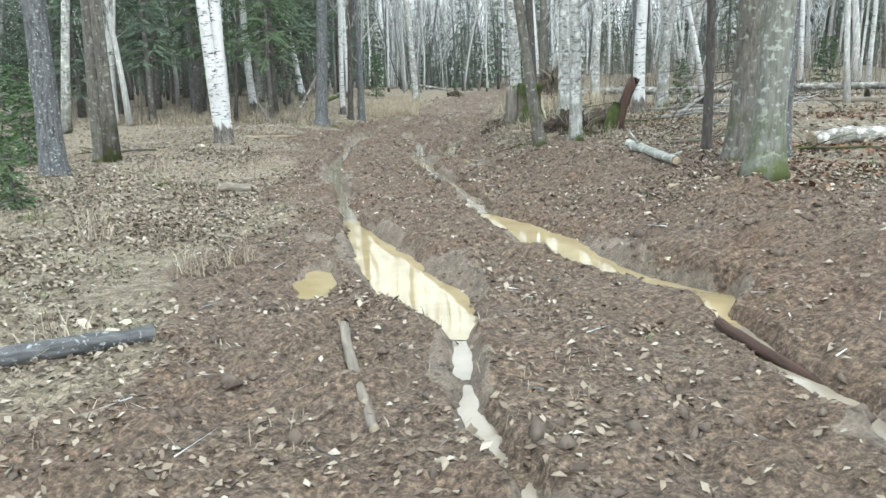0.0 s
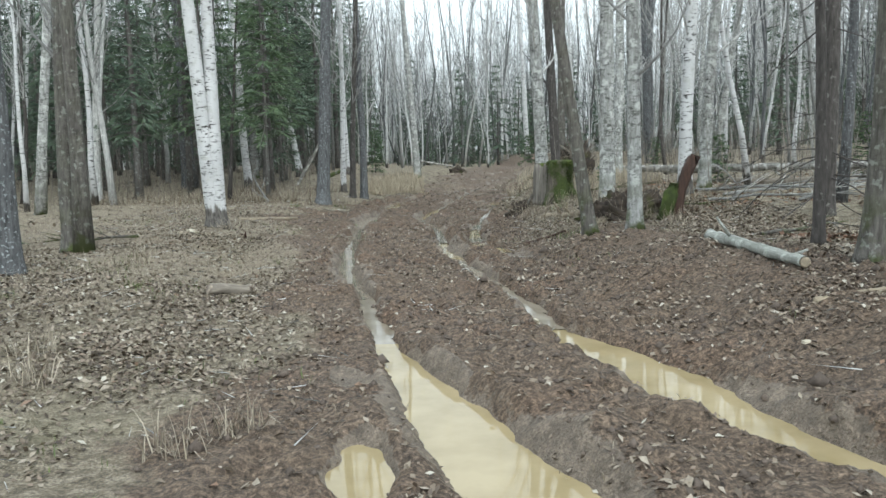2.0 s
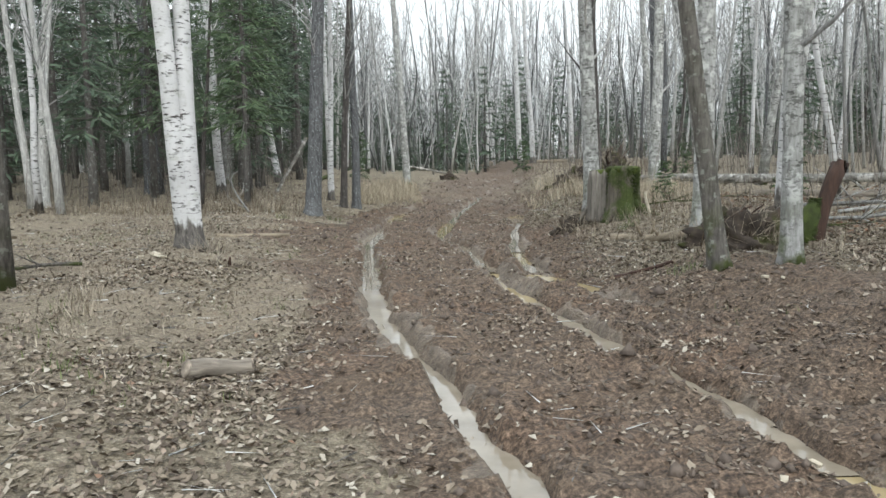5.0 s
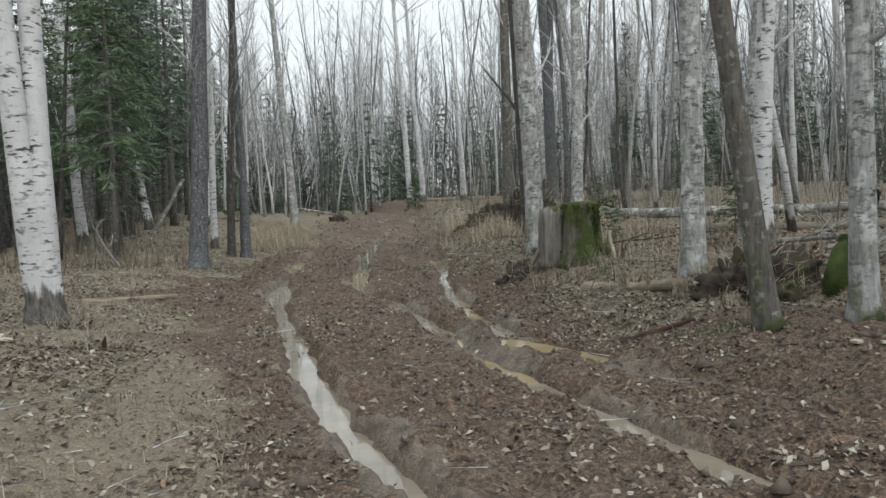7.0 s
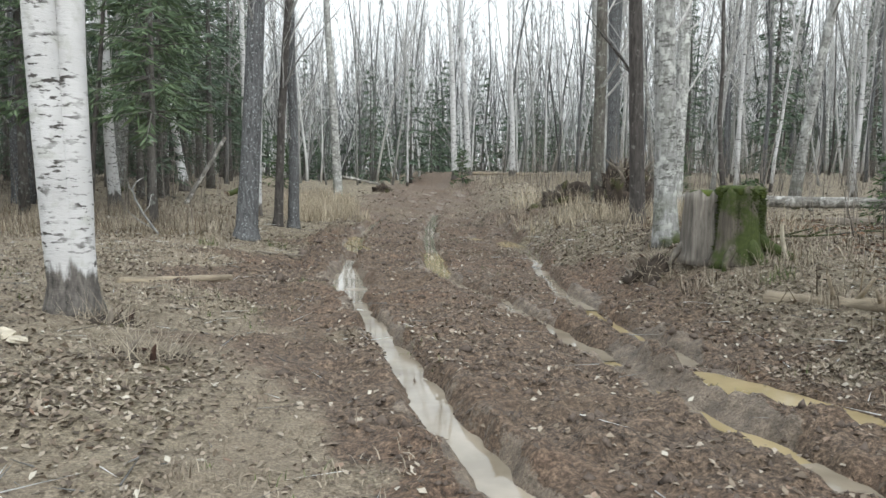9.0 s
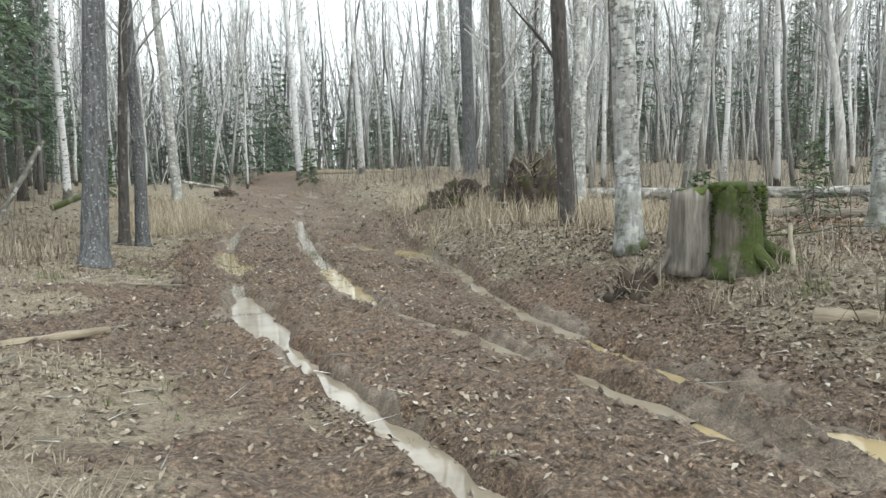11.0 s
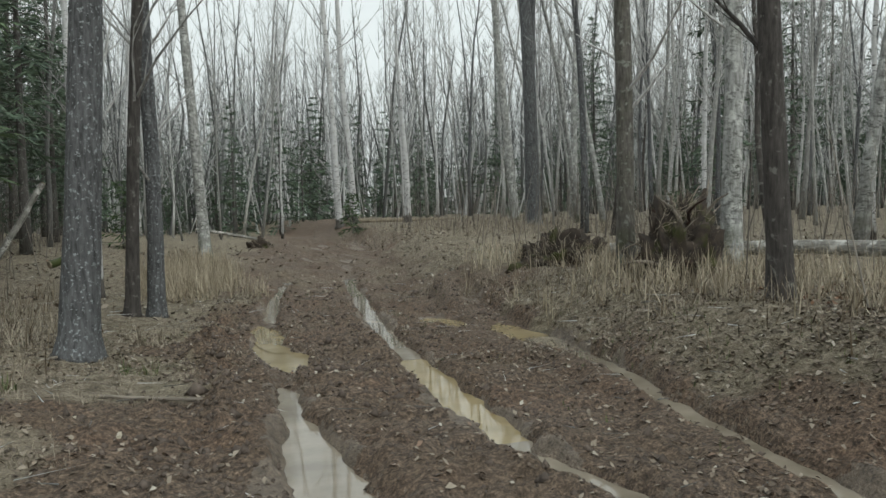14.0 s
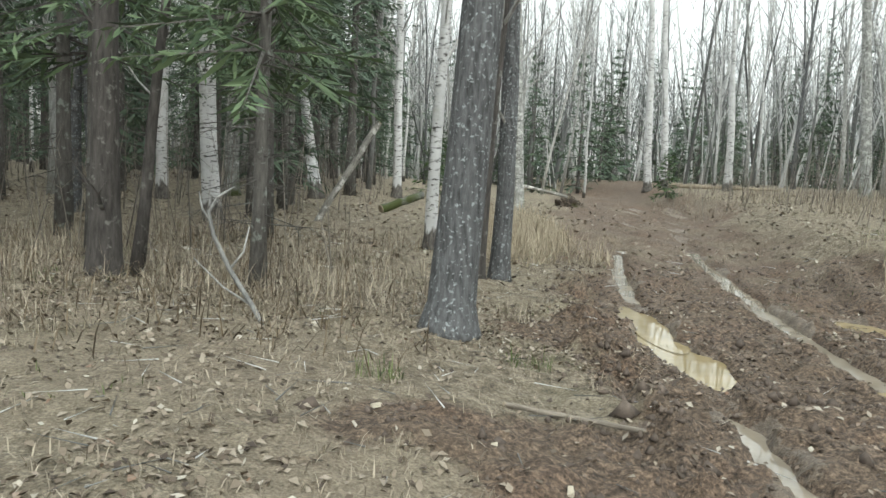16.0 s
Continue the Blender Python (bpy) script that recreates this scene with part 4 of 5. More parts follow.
def old_stump():
    top = thing("tree_stump", pose(1.95, 18.6, height(1.95, 18.6) - 0.08), "tall old split stump, grey wood covered with green moss", "stump")
    z1 = 1.32 - (height(1.95, 18.6) - 0.08)
    ax = Vector((0.66, -0.75, 0))
    def half(name, centre, w, tall, seed, mat, flare, label, toes):
        zs = [0, 0.1, 0.22, 0.38, 0.55, 0.72, 0.88, 1.0]
        rad = [w * (1 + flare), w * (1 + flare * 0.62), w * (1 + flare * 0.35), w * 1.1, w * 1.03, w, w * 0.99, w * 0.97]
        pts = [ax * centre * (1 - 0.1 * z) + Vector((0, 0, z * tall)) for z in zs]
        sh = lumpy_tube(pts, rad, 30, seed, 0.1, 0.16, 0.22)
        rr = random.Random(seed)
        for q in range(30):
            sh.v[7 * 30 + q].z += rr.uniform(-0.05, 0.04)
        for turn, ln, th in toes:
            d = Vector((math.cos(radians(turn)), math.sin(radians(turn)), 0))
            b = pts[0] + d * w * 0.7
            sh.tube([b + Vector((0, 0, 0.32)), b + d * ln * 0.35 + Vector((0, 0, 0.2)), b + d * ln * 0.75 + Vector((0, 0, 0.09)), b + d * ln + Vector((0, 0, -0.02))], [th * 1.3, th * 1.2, th, th * 0.6], 10)
        return part(name, sh.mesh(name, [mat]), top, label)
    half("split_half", -0.24, 0.22, z1 - 0.06, 31, STUMP_SIDE, 0.18, "bare grey splintered wood", ((165, 0.2, 0.035),))
    mossy = half("mossy_half", 0.2, 0.25, z1, 32, MOSSY_WOOD, 0.55, "dark wood under green moss", ((-45, 0.6, 0.06), (-95, 0.5, 0.055), (10, 0.45, 0.055), (-140, 0.3, 0.045)))
    for name, c, r, z, seed in (("moss_cap", 0.18, 0.24, z1, 33), ("moss_cap", -0.22, 0.19, z1 - 0.06, 34)):
        cap = lumpy_tube([ax * c + Vector((0, 0, z - 0.07)), ax * c + Vector((0, 0, z - 0.01)), ax * c + Vector((0, 0, z + 0.025)), ax * c + Vector((0, 0, z + 0.035))], [r * 0.99, r * 1.05, r * 0.9, r * 0.4], 26, seed, 0.25, 0.09)
        part(name, cap.mesh("moss_cap", [MOSS]), top, "bright green moss on the top")
    fuzz, rr = Shape(), random.Random(35)
    for _ in range(2600):
        turn, z = rr.uniform(0, 6.283), rr.random() ** 0.7 * z1
        q = Vector((math.cos(turn), math.sin(turn), 0))
        if noise.noise(q * 1.3 + Vector((0, 0, z * 2.2 + 5))) < 0.12 - 0.5 * z / z1:
            continue
        p = ax * 0.19 + q * 0.25 * (1 + 0.5 * max(0, 0.3 - z) / 0.3) + Vector((0, 0, z))
        fuzz.spike(p - q * 0.02, p + q * rr.uniform(0.008, 0.035) + Vector((rr.uniform(-.02, .02), rr.uniform(-.02, .02), rr.uniform(-.03, .02))), rr.uniform(0.008, 0.016))
    part("moss", fuzz.mesh("moss", [MOSS]), mossy, "shaggy green moss")


old_stump()


def root_mass(name, x, y, wide, deep, tall, seed, label, roots, mossy=True):
    """An upturned root plate or heap: a ragged body of soil with roots standing out of it."""
    r = random.Random(seed)
    top = thing(name, pose(x, y, height(x, y) - 0.12), label, "root mass")
    bm = bmesh.new()
    bmesh.ops.create_icosphere(bm, subdivisions=5 if tall > 0.3 else 4, radius=1)
    for v in bm.verts:
        c = v.co.copy()
        d = 1 + 0.45 * noise.noise(c * 1.6 + Vector((seed, 0, 0))) + 0.3 * noise.noise(c * 4 + Vector((0, seed, 0))) + 0.3 * noise.noise(c * 9 + Vector((0, 0, seed))) + 0.2 * noise.noise(c * 19)
        v.co = Vector((c.x * wide * d, c.y * deep * d, max(c.z * d, -0.1) * tall))
    me = bpy.data.meshes.new("soil")
    bm.to_mesh(me)
    bm.free()
    me.materials.append(SOIL)
    me.polygons.foreach_set("use_smooth", [True] * len(me.polygons))
    part("soil", me, top, "dark clotted soil with moss")
    hair = Shape()
    for _ in range(roots * 24):
        a, e = r.uniform(0, 6.28), r.uniform(0.0, 1.5)
        p = Vector((math.cos(a) * math.cos(e) * wide, math.sin(a) * math.cos(e) * deep, math.sin(e) * tall)) * r.uniform(0.75, 1.05)
        hair.spike(p, p + Vector((r.uniform(-.25, .25), r.uniform(-.25, .25), r.uniform(-.25, .3))), r.uniform(0.003, 0.007))
    part("turf", hair.mesh("turf", [STRAW]), top, "dry grass and thin roots")
    for k in range(roots):
        a, e = r.uniform(0, 6.28), r.uniform(0.1, 1.4)
        d = Vector((math.cos(a) * math.cos(e), math.sin(a) * math.cos(e), math.sin(e)))
        p = Vector((d.x * wide, d.y * deep, d.z * tall)) * 0.8
        sh, pts, w = Shape(), [p], r.uniform(0.012, 0.04)
        for _ in range(4):
            d = (d + Vector((r.uniform(-.7, .7), r.uniform(-.7, .7), r.uniform(-.5, .4)))).normalized()
            pts.append(pts[-1] + d * r.uniform(0.06, 0.16) * (0.25 + tall))
        sh.tube(pts, [w, w * 0.85, w * 0.65, w * 0.45, w * 0.2], 7)
        part("root", sh.mesh("root", [OLD_WOOD if k % 3 else RED_WOOD]), top)
    return top


root_mass("upturned_root", 3.55, 25.1, 0.5, 0.4, 1.1, 51, "upturned tree root with dark soil and moss", 26)
root_mass("brush_heap", 3.7, 28.3, 0.75, 0.6, 0.6, 52, "heap of brown brush and roots in dry grass", 34)
root_mass("root_bank", 2.6, 15.05, 0.66, 0.3, 0.42, 53, "overhanging bank of roots and soil above a hollow", 16)
root_mass("root_clump", 0.9, 44.0, 0.4, 0.3, 0.35, 54, "dark upturned root at the track's end", 14)
root_mass("root_clump", 1.35, 19.05, 0.28, 0.2, 0.3, 55, "dark tangle of roots beside the old stump", 14)
root_mass("root_clump", -4.35, 16.95, 0.3, 0.2, 0.14, 56, "low clump of roots and leaves at a birch foot", 10)
root_mass("twig_heap", -3.9, 15.9, 0.36, 0.22, 0.14, 57, "low heap of twigs and dead leaves", 16)


def rotten_snag():
    top = thing("rotten_snag", pose(3.2, 14.6, height(3.2, 14.6) - 0.1), "leaning rotten snag of dark red wood with moss", "snag")
    sh = lumpy_tube([(0, 0, 0), (0.06, 0, 0.25), (0.14, 0, 0.5), (0.24, 0.02, 0.75), (0.33, 0.03, 0.95)], [0.14, 0.1, 0.085, 0.085, 0.09], 22, 61, 0.3, 0.1, 0.3)
    jag = random.Random(63)
    for q in range(22):
        sh.v[4 * 22 + q] += Vector((0.33, 0.03, 0.95)) * jag.uniform(-0.16, 0.1)
    part("rotten_wood", sh.mesh("rotten_wood", [RED_WOOD]), top)
    sh = lumpy_tube([(-0.12, -0.04, 0.0), (-0.09, -0.04, 0.2), (-0.03, -0.05, 0.42), (0.02, -0.04, 0.58)], [0.12, 0.11, 0.1, 0.03], 16, 62, 0.4, 0.1)
    fuzz = random.Random(64)
    for _ in range(900):
        z, turn = fuzz.uniform(0, 0.58), fuzz.uniform(0, 6.283)
        q = Vector((math.cos(turn), math.sin(turn), 0.2))
        p = Vector((-0.12 + 0.24 * z, -0.04, z)) + q * (0.12 - 0.13 * z)
        sh.spike(p - q * 0.02, p + q * fuzz.uniform(0.01, 0.05) + Vector((0, 0, fuzz.uniform(-.03, .02))), 0.013)
    part("moss", sh.mesh("moss", [MOSS]), top, "green moss on the side")


rotten_snag()

log_thing("fallen_birch", (4.2, 27.6, 0.86), (12.3, 15.2, 1.2), 0.115, BIRCH_SPOT, "long fallen birch trunk with peeling white bark", 71, bend=0.12, segments=24, taper=0.7, stubs=6)
log_thing("fallen_log", (6.0, 22.3), (10.0, 18.2), 0.09, OLD_WOOD, "grey fallen log below a fallen birch", 72, segments=14)
log_thing("cut_log", (1.45, 17.0), (2.0, 15.4), 0.085, PALE_WOOD, "pale debarked log lying before the stump", 73, bend=0.12, bury=0.15, segments=18, taper=0.65, stubs=3)
log_thing("cut_log", (2.72, 11.75), (2.78, 9.15), 0.07, bark_material("pale_green_bark", (0.2, 0.205, 0.18), (0.42, 0.435, 0.4), (0.58, 0.6, 0.56), 0.6, grain=6, flecks=0.5), "pale greenish cut birch log on the ground", 74, bend=0.06, bury=0.15, segments=16, taper=0.75, stubs=3)
log_thing("fallen_branch", (-3.15, 3.8), (-1.78, 4.6), 0.065, GREY, "dark grey fallen branch among tufts of grass", 75, "branch", bend=0.06)
log_thing("stick", (-0.62, 4.75), (-0.33, 3.2), 0.03, OLD_WOOD, "brown stick pressed into the mud", 76, "branch", bend=0.02)
log_thing("stick", (1.62, 4.35), (1.78, 3.5), 0.035, RED_WOOD, "dark wet stick lying on the mud", 77, "branch")
log_thing("wood_chunk", (-3.1, 10.95), (-2.68, 11.15), 0.07, OLD_WOOD, "short chunk of brown rotten wood with pale ends on leaves", 78, bend=0.03, bury=0.08, segments=8, ends=ROTTEN)
log_thing("fallen_branch", (-4.7, 19.2), (-3.6, 19.95), 0.045, PALE_WOOD, "thin bare branch lying beside the track", 79, "branch", bend=0.04)
log_thing("leaning_log", (-5.9, 33.6, 0.3), (-4.75, 34.0, 2.3), 0.065, BIRCH_SPOT, "broken birch log leaning in the undergrowth", 80, bend=0.06)
log_thing("fallen_log", (-4.6, 33.0, 0.75), (-3.9, 33.6, 1.0), 0.08, MOSSY, "short mossy log propped in the undergrowth", 81)
log_thing("fallen_log", (-1.2, 43.5, 1.2), (0.7, 43.0, 0.85), 0.055, BIRCH, "fallen white birch pole at the track's end", 82)
log_thing("fallen_log", (6.8, 53.0), (11.5, 52.0), 0.1, PALE_WOOD, "pale fallen log across the far end of the track", 83)
log_thing("stick", (-3.45, 23.4), (-2.7, 23.1), 0.018, OLD_WOOD, "thin stick lying on leaves", 84, "branch", sides=8)
log_thing("stick", (0.9, 14.75), (1.5, 14.4), 0.03, RED_WOOD, "dark stick lying in mud", 85, "branch", sides=8)
log_thing("fallen_log", (5.2, 11.2), (9.5, 12.4), 0.12, BIRCH_SPOT, "fallen birch log behind thick trunks", 89, segments=14)
log_thing("fallen_log", (6.0, 9.6), (9.0, 9.9), 0.1, GREY, "grey fallen log behind thick trunks", 90)
log_thing("stick", (2.4, 8.3), (2.9, 8.2), 0.03, PALE_WOOD, "pale broken stick on the mud", 91, "branch", sides=8)
log_thing("fallen_branch", (-4.5, 24.3), (-3.95, 25.1), 0.02, OLD_WOOD, "thin dry branch lying in grass", 92, "branch", sides=8, bend=0.08)
log_thing("stake", (2.35, 18.05, 0.55), (2.36, 18.03, 0.95), 0.025, CHIP, "short pale peeled stake standing in leaves", 93, "stake", sides=8)


def dead_branch(a, b, r, mat, label, seed, lift=0.25, twigs=10):
    """A fallen branch with its side twigs, propped on them."""
    q = random.Random(seed)
    a, b = Vector((*a, height(*a) + r)), Vector((*b, height(*b) + lift))
    top = thing("fallen_branch", Matrix.Translation(a), label, "branch")
    long = (b - a).length
    out = (b - a).normalized()
    pts = [(b - a) * (k / 6) + Vector((q.uniform(-.05, .05), q.uniform(-.05, .05), q.uniform(-.03, .05))) * long * 0.3 for k in range(7)]
    pts[0] = Vector((0, 0, 0))
    stem = Shape()
    stem.tube(pts, [r * (1 - 0.75 * k / 6) for k in range(7)], 8, lump=0.12, rng=q)
    part("stem", stem.mesh("stem", [mat]), top)
    for _ in range(twigs):
        k = q.randrange(1, 6)
        d = (out * q.uniform(0.3, 1) + Vector((q.uniform(-1, 1), q.uniform(-1, 1), q.uniform(-0.3, 0.6)))).normalized()
        ln = long * q.uniform(0.12, 0.36)
        mid, twig = pts[k] + d * ln * 0.5, Shape()
        end = mid + (d + Vector((q.uniform(-.4, .4), q.uniform(-.4, .4), q.uniform(-.2, .3)))).normalized() * ln * 0.5
        twig.tube([pts[k], mid, end], [r * 0.4, r * 0.28, r * 0.1], 5)
        for _ in range(2):
            twig.spike(mid, mid + (d + Vector((q.uniform(-1, 1), q.uniform(-1, 1), q.uniform(-.3, .6)))) * ln * 0.35, r * 0.2)
        part("twig", twig.mesh("twig", [mat]), top)
    return top


for k, (a, b, r, lift) in enumerate((((4.6, 18.2), (6.9, 15.6), 0.04, 0.3), ((4.9, 17.0), (7.6, 16.3), 0.035, 0.35), ((4.4, 16.4), (6.3, 14.6), 0.03, 0.25), ((5.6, 15.4), (7.6, 17.2), 0.03, 0.4))):
    dead_branch(a, b, r, PALE, "bleached grey-white dead branch under the trees", 600 + k, lift, 12)
for k, (a, b, r, lift) in enumerate((((3.4, 11.7), (4.9, 12.5), 0.025, 0.1), ((3.2, 15.9), (4.6, 14.9), 0.02, 0.15), ((2.6, 19.4), (4.1, 18.6), 0.02, 0.2), ((-5.4, 15.2), (-6.6, 14.5), 0.025, 0.12), ((4.2, 10.4), (5.6, 9.2), 0.025, 0.15))):
    dead_branch(a, b, r, BROWN, "thin grey-brown dead branch lying among leaves", 620 + k, lift, 8)


def forked_branch():
    top = thing("forked_branch", pose(-5.25, 24.9, height(-5.25, 24.9)), "bleached forked dead branch standing in dry grass", "branch")
    sh = Shape()
    sh.tube([(0.16, -0.25, -0.04), (0.0, 0, 0.1), (-0.2, 0.1, 0.36), (-0.33, 0.1, 0.62), (-0.37, 0.1, 0.8), (-0.3, 0.1, 0.92), (-0.18, 0.1, 1.0)], [0.022, 0.02, 0.019, 0.017, 0.015, 0.012, 0.006], 8)
    part("stem", sh.mesh("stem", [PALE]), top)
    for pts, w in ((((-0.35, 0.1, 0.72), (-0.42, 0.1, 0.82), (-0.45, 0.12, 0.95)), 0.011), (((-0.2, 0.1, 0.36), (-0.1, 0.12, 0.5), (-0.06, 0.12, 0.7)), 0.011), (((0.0, 0, 0.1), (-0.25, 0.1, 0.22), (-0.5, 0.2, 0.42)), 0.01)):
        sh = Shape()
        sh.tube(pts, [w, w * 0.8, w * 0.4], 7)
        part("tine", sh.mesh("tine", [PALE]), top)


forked_branch()


def wood_chip(x, y, ln, seed):
    r = random.Random(seed)
    bm = bmesh.new()
    bmesh.ops.create_cube(bm, size=1)
    bmesh.ops.bevel(bm, geom=bm.edges[:], offset=0.12, segments=1, affect="EDGES")
    for v in bm.verts:
        v.co = Vector((v.co.x * ln * r.uniform(0.8, 1.1), v.co.y * ln * 0.45 * r.uniform(0.7, 1.2), v.co.z * 0.025))
    me = bpy.data.meshes.new("wood_chip")
    bm.to_mesh(me)
    bm.free()
    me.materials.append(CHIP)
    ob = new("wood_chip", me)
    ob.matrix_basis = pose(x, y, height(x, y) + 0.012, r.uniform(-15, 15), r.uniform(-12, 12), r.uniform(0, 180))
    tagged(ob, "fresh pale wood chip lying on the ground", "wood chip", "scattered wood chips")


for k, (x, y, ln) in enumerate(((-2.3, 4.85, .13), (-2.08, 4.95, .12), (-2.32, 4.2, .12), (-2.07, 4.72, .1), (-1.0, 4.35, .06), (-4.75, 16.2, .3), (-4.9, 16.35, .24), (-5.0, 16.1, .2), (2.0, 7.6, .07), (1.75, 6.0, .05), (1.75, 12.7, .1), (1.85, 12.55, .08), (0.1, 9.0, .08), (-3.6, 22.6, .07), (-3.3, 22.2, .07), (-4.2, 22.9, .06), (1.5, 11.3, .06), (0.3, 9.1, .06))):
    wood_chip(x, y, ln, 300 + k)


# ---- loose cover: leaves, grass, clods, twigs ----
def cover_mesh(name, verts, faces, mats, label, category, flat=True, idx=None):
    me = bpy.data.meshes.new(name)
    verts, faces = np.asarray(verts), np.asarray(faces)
    me.vertices.add(len(verts))
    me.vertices.foreach_set("co", verts.ravel())
    me.loops.add(faces.size)
    me.loops.foreach_set("vertex_index", faces.ravel())
    me.polygons.add(len(faces))
    me.polygons.foreach_set("loop_start", np.arange(len(faces)) * 3)
    if not flat:
        me.polygons.foreach_set("use_smooth", np.ones(len(faces), bool))
    for m in mats:
        me.materials.append(m)
    if idx is not None:
        me.polygons.foreach_set("material_index", idx)
    me.update(calc_edges=True)
    return tagged(new(name, me), label, category, kind="stuff")


def sprinkle(rs, count, xr, yr, chance):
    x, y = rs.uniform(*xr, count), rs.uniform(*yr, count)
    z, mud, wet = terrain(x, y)
    keep = rs.rand(count) < chance(x, y, mud, wet)
    return x[keep], y[keep], z[keep]


def leaf_litter(seed, count, xr, yr, mat, share, label, low=0.011, high=0.03):
    rs = np.random.RandomState(seed)
    def chance(x, y, mud, wet):
        patch = 0.55 + 0.9 * fractal(x, y, 1.3, 3, 31)
        near = (0.45 + 0.55 * smooth(24, 10, y)) * (0.45 + 0.55 * smooth(3.5, 7.5, y - 1.2 * (x + 2.2) * (x < -2.2)))
        return np.clip((1 - 0.84 * mud) * patch * (1 - 0.92 * wet) * (1 - 0.75 * worn_path(x, y)) * near, 0, 1) * share(x, y)
    x, y, z = sprinkle(rs, count, xr, yr, chance)
    n = len(x)
    a, tilt, roll = rs.uniform(0, 6.283, n), rs.normal(0, 0.35, n), rs.normal(0, 0.35, n)
    size = rs.uniform(low, high, n) * (1 + 0.35 * rs.rand(n) ** 6)
    d = np.stack([np.cos(a) * np.cos(tilt), np.sin(a) * np.cos(tilt), np.sin(tilt)], -1)
    s = np.stack([-np.sin(a) * np.cos(roll), np.cos(a) * np.cos(roll), np.sin(roll)], -1)
    c = np.stack([x, y, z + 0.006 + size * 0.35 * (np.abs(np.sin(tilt)) + np.abs(np.sin(roll)))], -1)
    up = np.array([0, 0, 1.0])
    curl = rs.uniform(-0.1, 0.45, n)[:, None] * size[:, None] * up
    w = size[:, None]
    v = np.stack([c + d * w * 1.15, c + s * w * 0.62 + curl, c - d * w, c - s * w * 0.62 + curl], 1).reshape(-1, 3)
    i = np.arange(n) * 4
    f = np.concatenate([np.stack([i, i + 1, i + 2], -1), np.stack([i, i + 2, i + 3], -1)])
    cover_mesh("leaf_litter", v, f, [mat], label, "leaves")


def grass(name, seed, count, xr, yr, chance, tall, mat, label, spread=0.6, wide=0.0035, clump=0):
    rs = np.random.RandomState(seed)
    x, y, z = sprinkle(rs, count, xr, yr, chance)
    if clump:
        x, y = np.repeat(x, clump) + rs.normal(0, 0.05, len(x) * clump), np.repeat(y, clump) + rs.normal(0, 0.05, len(y) * clump)
        z = terrain(x, y)[0]
    n = len(x)
    a, h = rs.uniform(0, 6.283, n), rs.uniform(tall[0], tall[1], n)
    lean = np.abs(rs.normal(0, spread, n)) + 0.1
    b = np.stack([x, y, z - 0.01], -1)
    d = np.stack([np.cos(a), np.sin(a), np.zeros(n)], -1)
    s = np.stack([-np.sin(a), np.cos(a), np.zeros(n)], -1) * (wide * rs.uniform(0.6, 1.5, n))[:, None]
    up = np.array([0, 0, 1.0])
    k = np.minimum(lean, 1.3)[:, None]
    hh = h[:, None]
    m = b + hh * 0.55 * (up * np.cos(k * 0.8) + d * np.sin(k * 0.8))
    t = m + hh * 0.45 * (up * np.cos(k * 1.6) + d * np.sin(k * 1.6))
    v = np.stack([b - s, b + s, m - s * 0.8, m + s * 0.8, t], 1).reshape(-1, 3)
    i = np.arange(n) * 5
    f = np.concatenate([np.stack([i, i + 1, i + 3], -1), np.stack([i, i + 3, i + 2], -1), np.stack([i + 2, i + 3, i + 4], -1)])
    cover_mesh(name, v, f, [mat], label, "grass")


leaf_litter(3, 480000, (-7.5, 5.0), (1.8, 28), LEAF, lambda x, y: 1.0, "dead brown and tan leaves scattered over the ground")
leaf_litter(9, 150000, (-3.4, 4.6), (2.0, 27), TRODDEN, lambda x, y: np.clip(3.0 * (0.35 + 1.1 * fractal(x, y, 0.9, 3, 71)), 0, 1), "dark scraps of trodden leaves in the mud", 0.008, 0.022)
leaf_litter(4, 60000, (-14, 14), (8, 46), LEAF, lambda x, y: np.clip(smooth(5, 6, x) + smooth(-7, -8, x) + smooth(27, 29, y), 0, 1), "dead leaves under the trees", 0.03, 0.06)
leaf_litter(5, 60000, (2.2, 13), (7, 24), RUST, lambda x, y: smooth(2.2, 4.0, x) * smooth(-0.1, 0.2, fractal(x, y, 3.0, 3, 61)), "rust-brown dead bracken and leaves under the trees", 0.02, 0.05)


def box(x, y, x0, x1, y0, y1, soft=0.8):
    return smooth(x0 - soft, x0 + soft, x) * smooth(x1 + soft, x1 - soft, x) * smooth(y0 - soft, y0 + soft, y) * smooth(y1 + soft, y1 - soft, y)


def verge(x, y, mud, wet):
    return (1 - mud) * np.clip(0.15 + 0.55 * box(x, y, -8, -3.4, 19, 27) + 0.4 * box(x, y, -9, -3.9, 9, 19) + 1.6 * fractal(x, y, 1.8, 3, 41), 0, 1)


def tall_patches(x, y, mud, wet):
    p = 1.0 * box(x, y, -2.9, -1.1, 31, 39.5, 0.5) + 1.1 * box(x, y, -9.5, -4.2, 24.6, 32, 0.7) + 0.55 * box(x, y, 2.0, 5.5, 20.5, 29.5, 0.8) + 0.8 * box(x, y, 4.5, 12, 36, 47, 1.5) + 0.35 * box(x, y, -12, -5.5, 26, 34, 1.5) + 0.5 * box(x, y, 2.3, 4.5, 14.8, 20, 0.6)
    return np.clip(p * (0.45 + 1.5 * fractal(x, y, 1.0, 3, 43)), 0, 1) * (1 - 0.9 * mud)


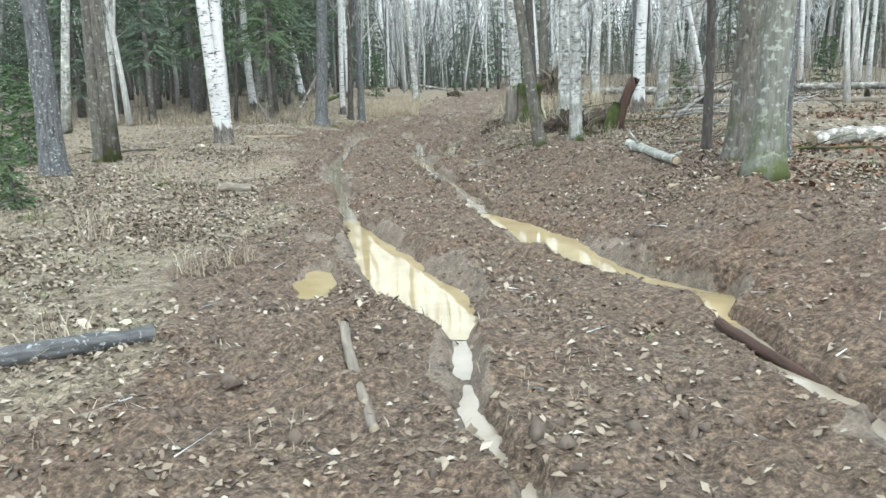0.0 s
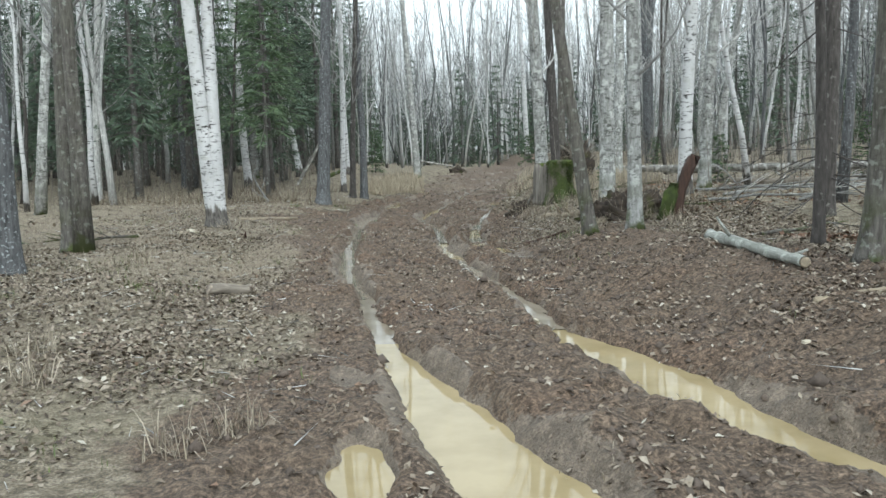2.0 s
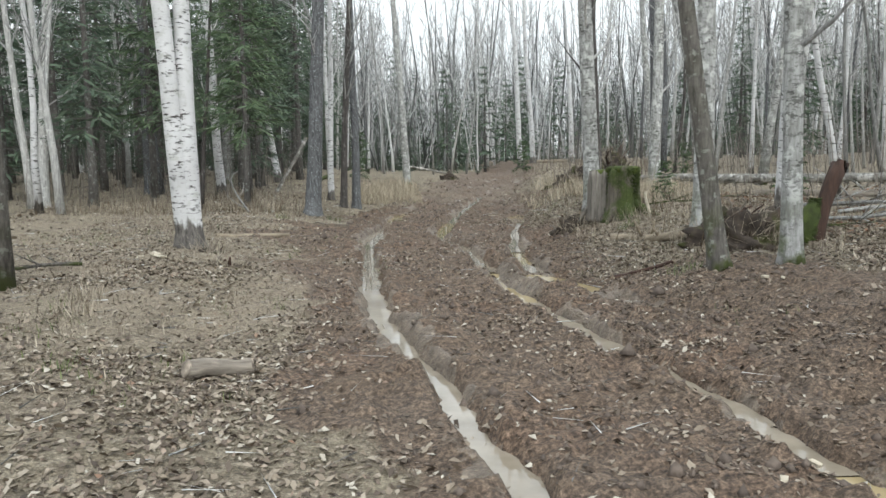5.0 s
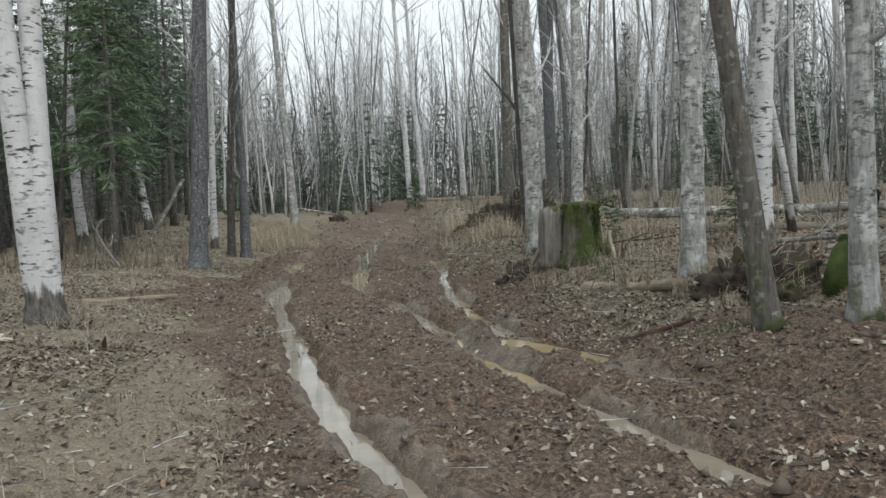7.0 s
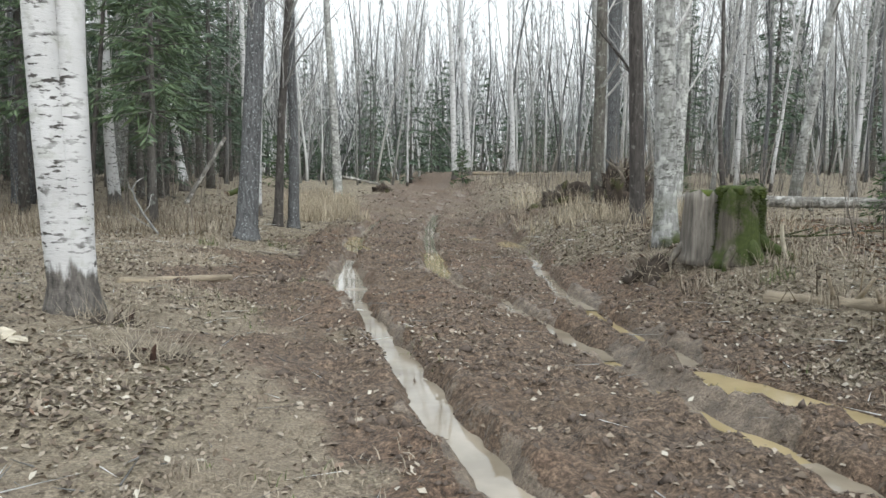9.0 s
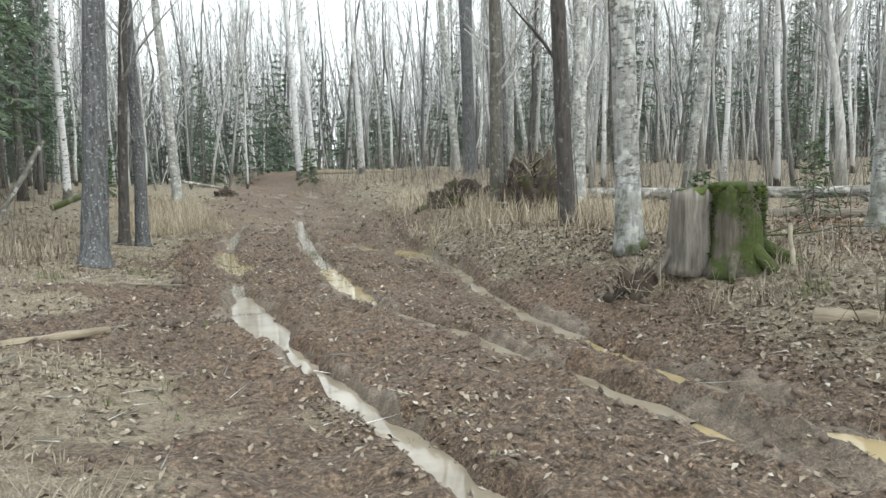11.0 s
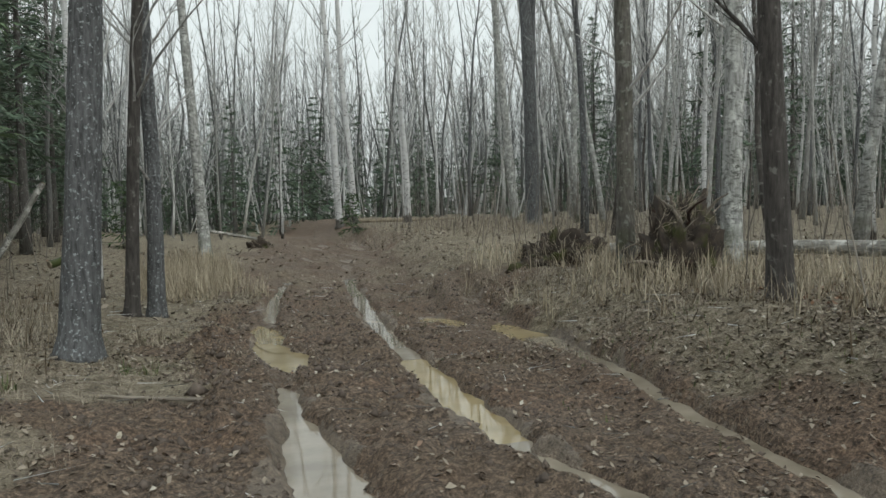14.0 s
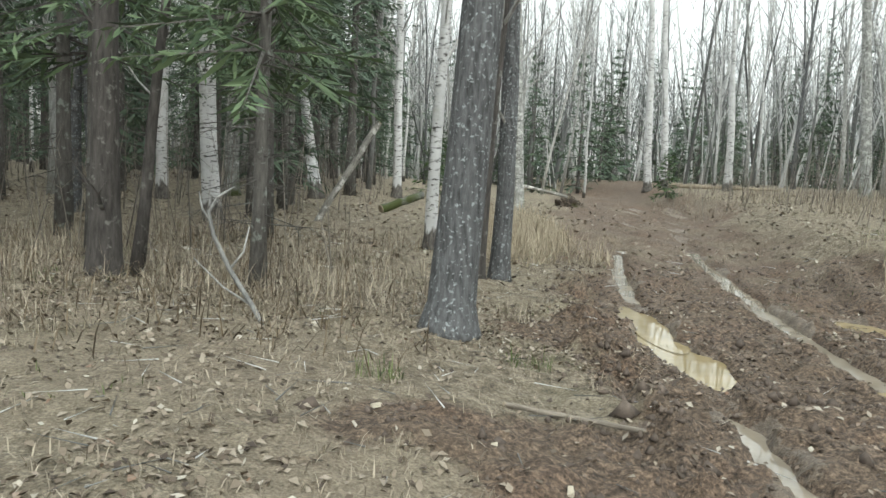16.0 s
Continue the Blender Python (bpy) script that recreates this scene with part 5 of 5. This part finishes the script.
grass("short_dry_grass", 5, 27000, (-11, 7), (3, 36), verge, (0.03, 0.12), STRAW, "short matted dry grass beside the track", 0.9, 0.003, 7)
grass("tall_dry_grass", 6, 60000, (-13, 13), (13, 48), tall_patches, (0.08, 0.44), STRAW, "tall straw-coloured dry grass tufts", 1.25, 0.0035, 7)
grass("straw_patch", 10, 9000, (-3.6, 5.6), (20, 42), lambda x, y, m, w: np.clip((1.6 * box(x, y, -2.9, -1.0, 31, 39.5, 0.5) + 0.75 * box(x, y, 2.2, 5.4, 23, 30, 0.7) + 0.5 * box(x, y, 2.2, 4.2, 19.5, 23, 0.5)) * (0.5 + 1.2 * fractal(x, y, 1.2, 3, 45)), 0, 1) * (1 - 0.9 * m), (0.2, 0.6), PALE_STRAW, "thick pale straw grass standing beside the track", 0.5, 0.005, 8)
grass("brown_weeds", 8, 9000, (-11, 6), (12, 34), lambda x, y, m, w: np.clip(0.9 * box(x, y, -9.5, -4.0, 24, 31, 0.8) + 0.5 * box(x, y, 1.6, 5.5, 14.5, 29, 0.6), 0, 1) * (1 - m), (0.1, 0.4), WEED, "brown tangled weeds in dry grass", 1.2, 0.0045, 3)
grass("green_grass", 7, 9000, (-8, 5), (3, 33), lambda x, y, m, w: (1 - m) * np.clip(2.5 * fractal(x, y, 1.5, 3, 47) - 0.25, 0, 1), (0.03, 0.1), GREEN, "sparse short green grass among leaves", 0.6, 0.003, 5)


def tuft(x, y, seed, count=70, tall=(0.12, 0.34), mat=None, label="tuft of pale dry grass"):
    grass("grass_tuft", seed, count, (x - 0.16, x + 0.16), (y - 0.14, y + 0.14), lambda a, b, m, w: np.ones_like(a), tall, mat or STRAW, label, 0.75, 0.003)


for k, (x, y) in enumerate(((-2.25, 4.45), (-2.0, 6.3), (-1.75, 6.6), (-3.3, 7.4), (-3.6, 8.0), (1.75, 16.4), (1.95, 16.0), (1.6, 17.6), (2.1, 17.7), (-4.6, 13.2), (-4.4, 12.4), (1.35, 18.0), (2.9, 13.6), (-3.0, 26.4), (2.3, 14.9), (2.75, 14.8), (3.1, 15.0), (2.5, 15.7), (3.0, 15.8), (1.55, 18.7), (2.4, 17.6), (1.9, 15.3))):
    tuft(x, y, 400 + k)
for k, (x, y) in enumerate(((1.85, 17.35), (-3.15, 24.5), (1.45, 13.9), (-4.2, 23.6), (-4.1, 7.9))):
    tuft(x, y, 430 + k, 60, (0.06, 0.2), GREEN, "small tuft of green grass")


def clods():
    rs = np.random.RandomState(9)
    x, y, z = sprinkle(rs, 60000, (-5.5, 5.0), (1.8, 33), lambda x, y, m, w: m * (1 - 0.8 * w) * np.clip(0.5 + 1.4 * fractal(x, y, 0.8, 3, 51), 0, 1))
    bx, by, bz = sprinkle(rs, 2600, (-3.4, -1.2), (20.5, 31), lambda x, y, m, w: np.exp(-((x - rut(RUT_LEFT, y, 1) + 0.66) / 0.35) ** 2))
    r = np.concatenate([rs.gamma(1.3, 0.008, len(x)) + 0.004, rs.gamma(2.0, 0.0075, len(bx)) + 0.006])
    x, y, z = np.concatenate([x, bx]), np.concatenate([y, by]), np.concatenate([z, bz])
    n = len(x)
    dirs = np.array([[1, 0, 0], [0, 1, 0], [-1, 0, 0], [0, -1, 0], [0, 0, 1], [0, 0, -0.6]], float)
    v = np.stack([x, y, z], -1)[:, None, :] + dirs[None] * r[:, None, None] * rs.uniform(0.6, 1.5, (n, 6, 1)) + rs.normal(0, 0.2, (n, 6, 3)) * r[:, None, None]
    i = (np.arange(n) * 6)[:, None]
    tri = np.array([[0, 1, 4], [1, 2, 4], [2, 3, 4], [3, 0, 4], [1, 0, 5], [2, 1, 5], [3, 2, 5], [0, 3, 5]])
    f = (i[:, :, None] + tri[None]).reshape(-1, 3)
    cover_mesh("mud_clods", v.reshape(-1, 3), f, [CLOD], "small crumbled clods of brown mud", "mud", flat=False)


def twigs():
    r = random.Random(13)
    rs = np.random.RandomState(14)
    x, y, z = sprinkle(rs, 2600, (-8, 6), (2, 32), lambda x, y, m, w: (1 - 0.6 * m) * (1 - w))
    s = Shape()
    for a, b, c in zip(x, y, z):
        t, ln = r.uniform(0, 6.283), r.uniform(0.06, 0.4)
        s.spike((a, b, c + 0.01), (a + math.cos(t) * ln, b + math.sin(t) * ln, c + 0.01 + r.uniform(0, 0.05)), r.uniform(0.002, 0.006))
    tagged(new("fallen_twigs", s.mesh("fallen_twigs", [FAR_STEM])), "thin fallen twigs among the leaves", "twigs", kind="stuff")


def undergrowth():
    """Thin bare saplings and brambles at the wood's edge."""
    r = random.Random(17)
    rs = np.random.RandomState(18)
    s = Shape()
    x, y, z = sprinkle(rs, 4200, (-20, 22), (14, 50), lambda x, y, m, w: np.clip(box(x, y, -20, -5.0, 27, 50, 1) + box(x, y, 4.5, 22, 16, 50, 1) + 0.25 * box(x, y, 2.2, 5, 19, 30, 0.5), 0, 1) * 0.7)
    for a, b, c in zip(x, y, z):
        h = r.uniform(0.4, 2.4)
        top = Vector((a + r.uniform(-.25, .25) * h, b + r.uniform(-.25, .25) * h, c + h))
        o = Vector((a, b, c - 0.02))
        s.spike(o, top, 0.004 + 0.004 * h)
        for _ in range(5):
            p = o.lerp(top, r.uniform(0.25, 0.95))
            s.spike(p, p + Vector((r.uniform(-.3, .3), r.uniform(-.3, .3), r.uniform(0, .35))) * h * 0.6, 0.004)
    tagged(new("undergrowth", s.mesh("undergrowth", [THICKET])), "thin bare saplings and brambles under the trees", "undergrowth", kind="stuff")


clods()
twigs()
undergrowth()
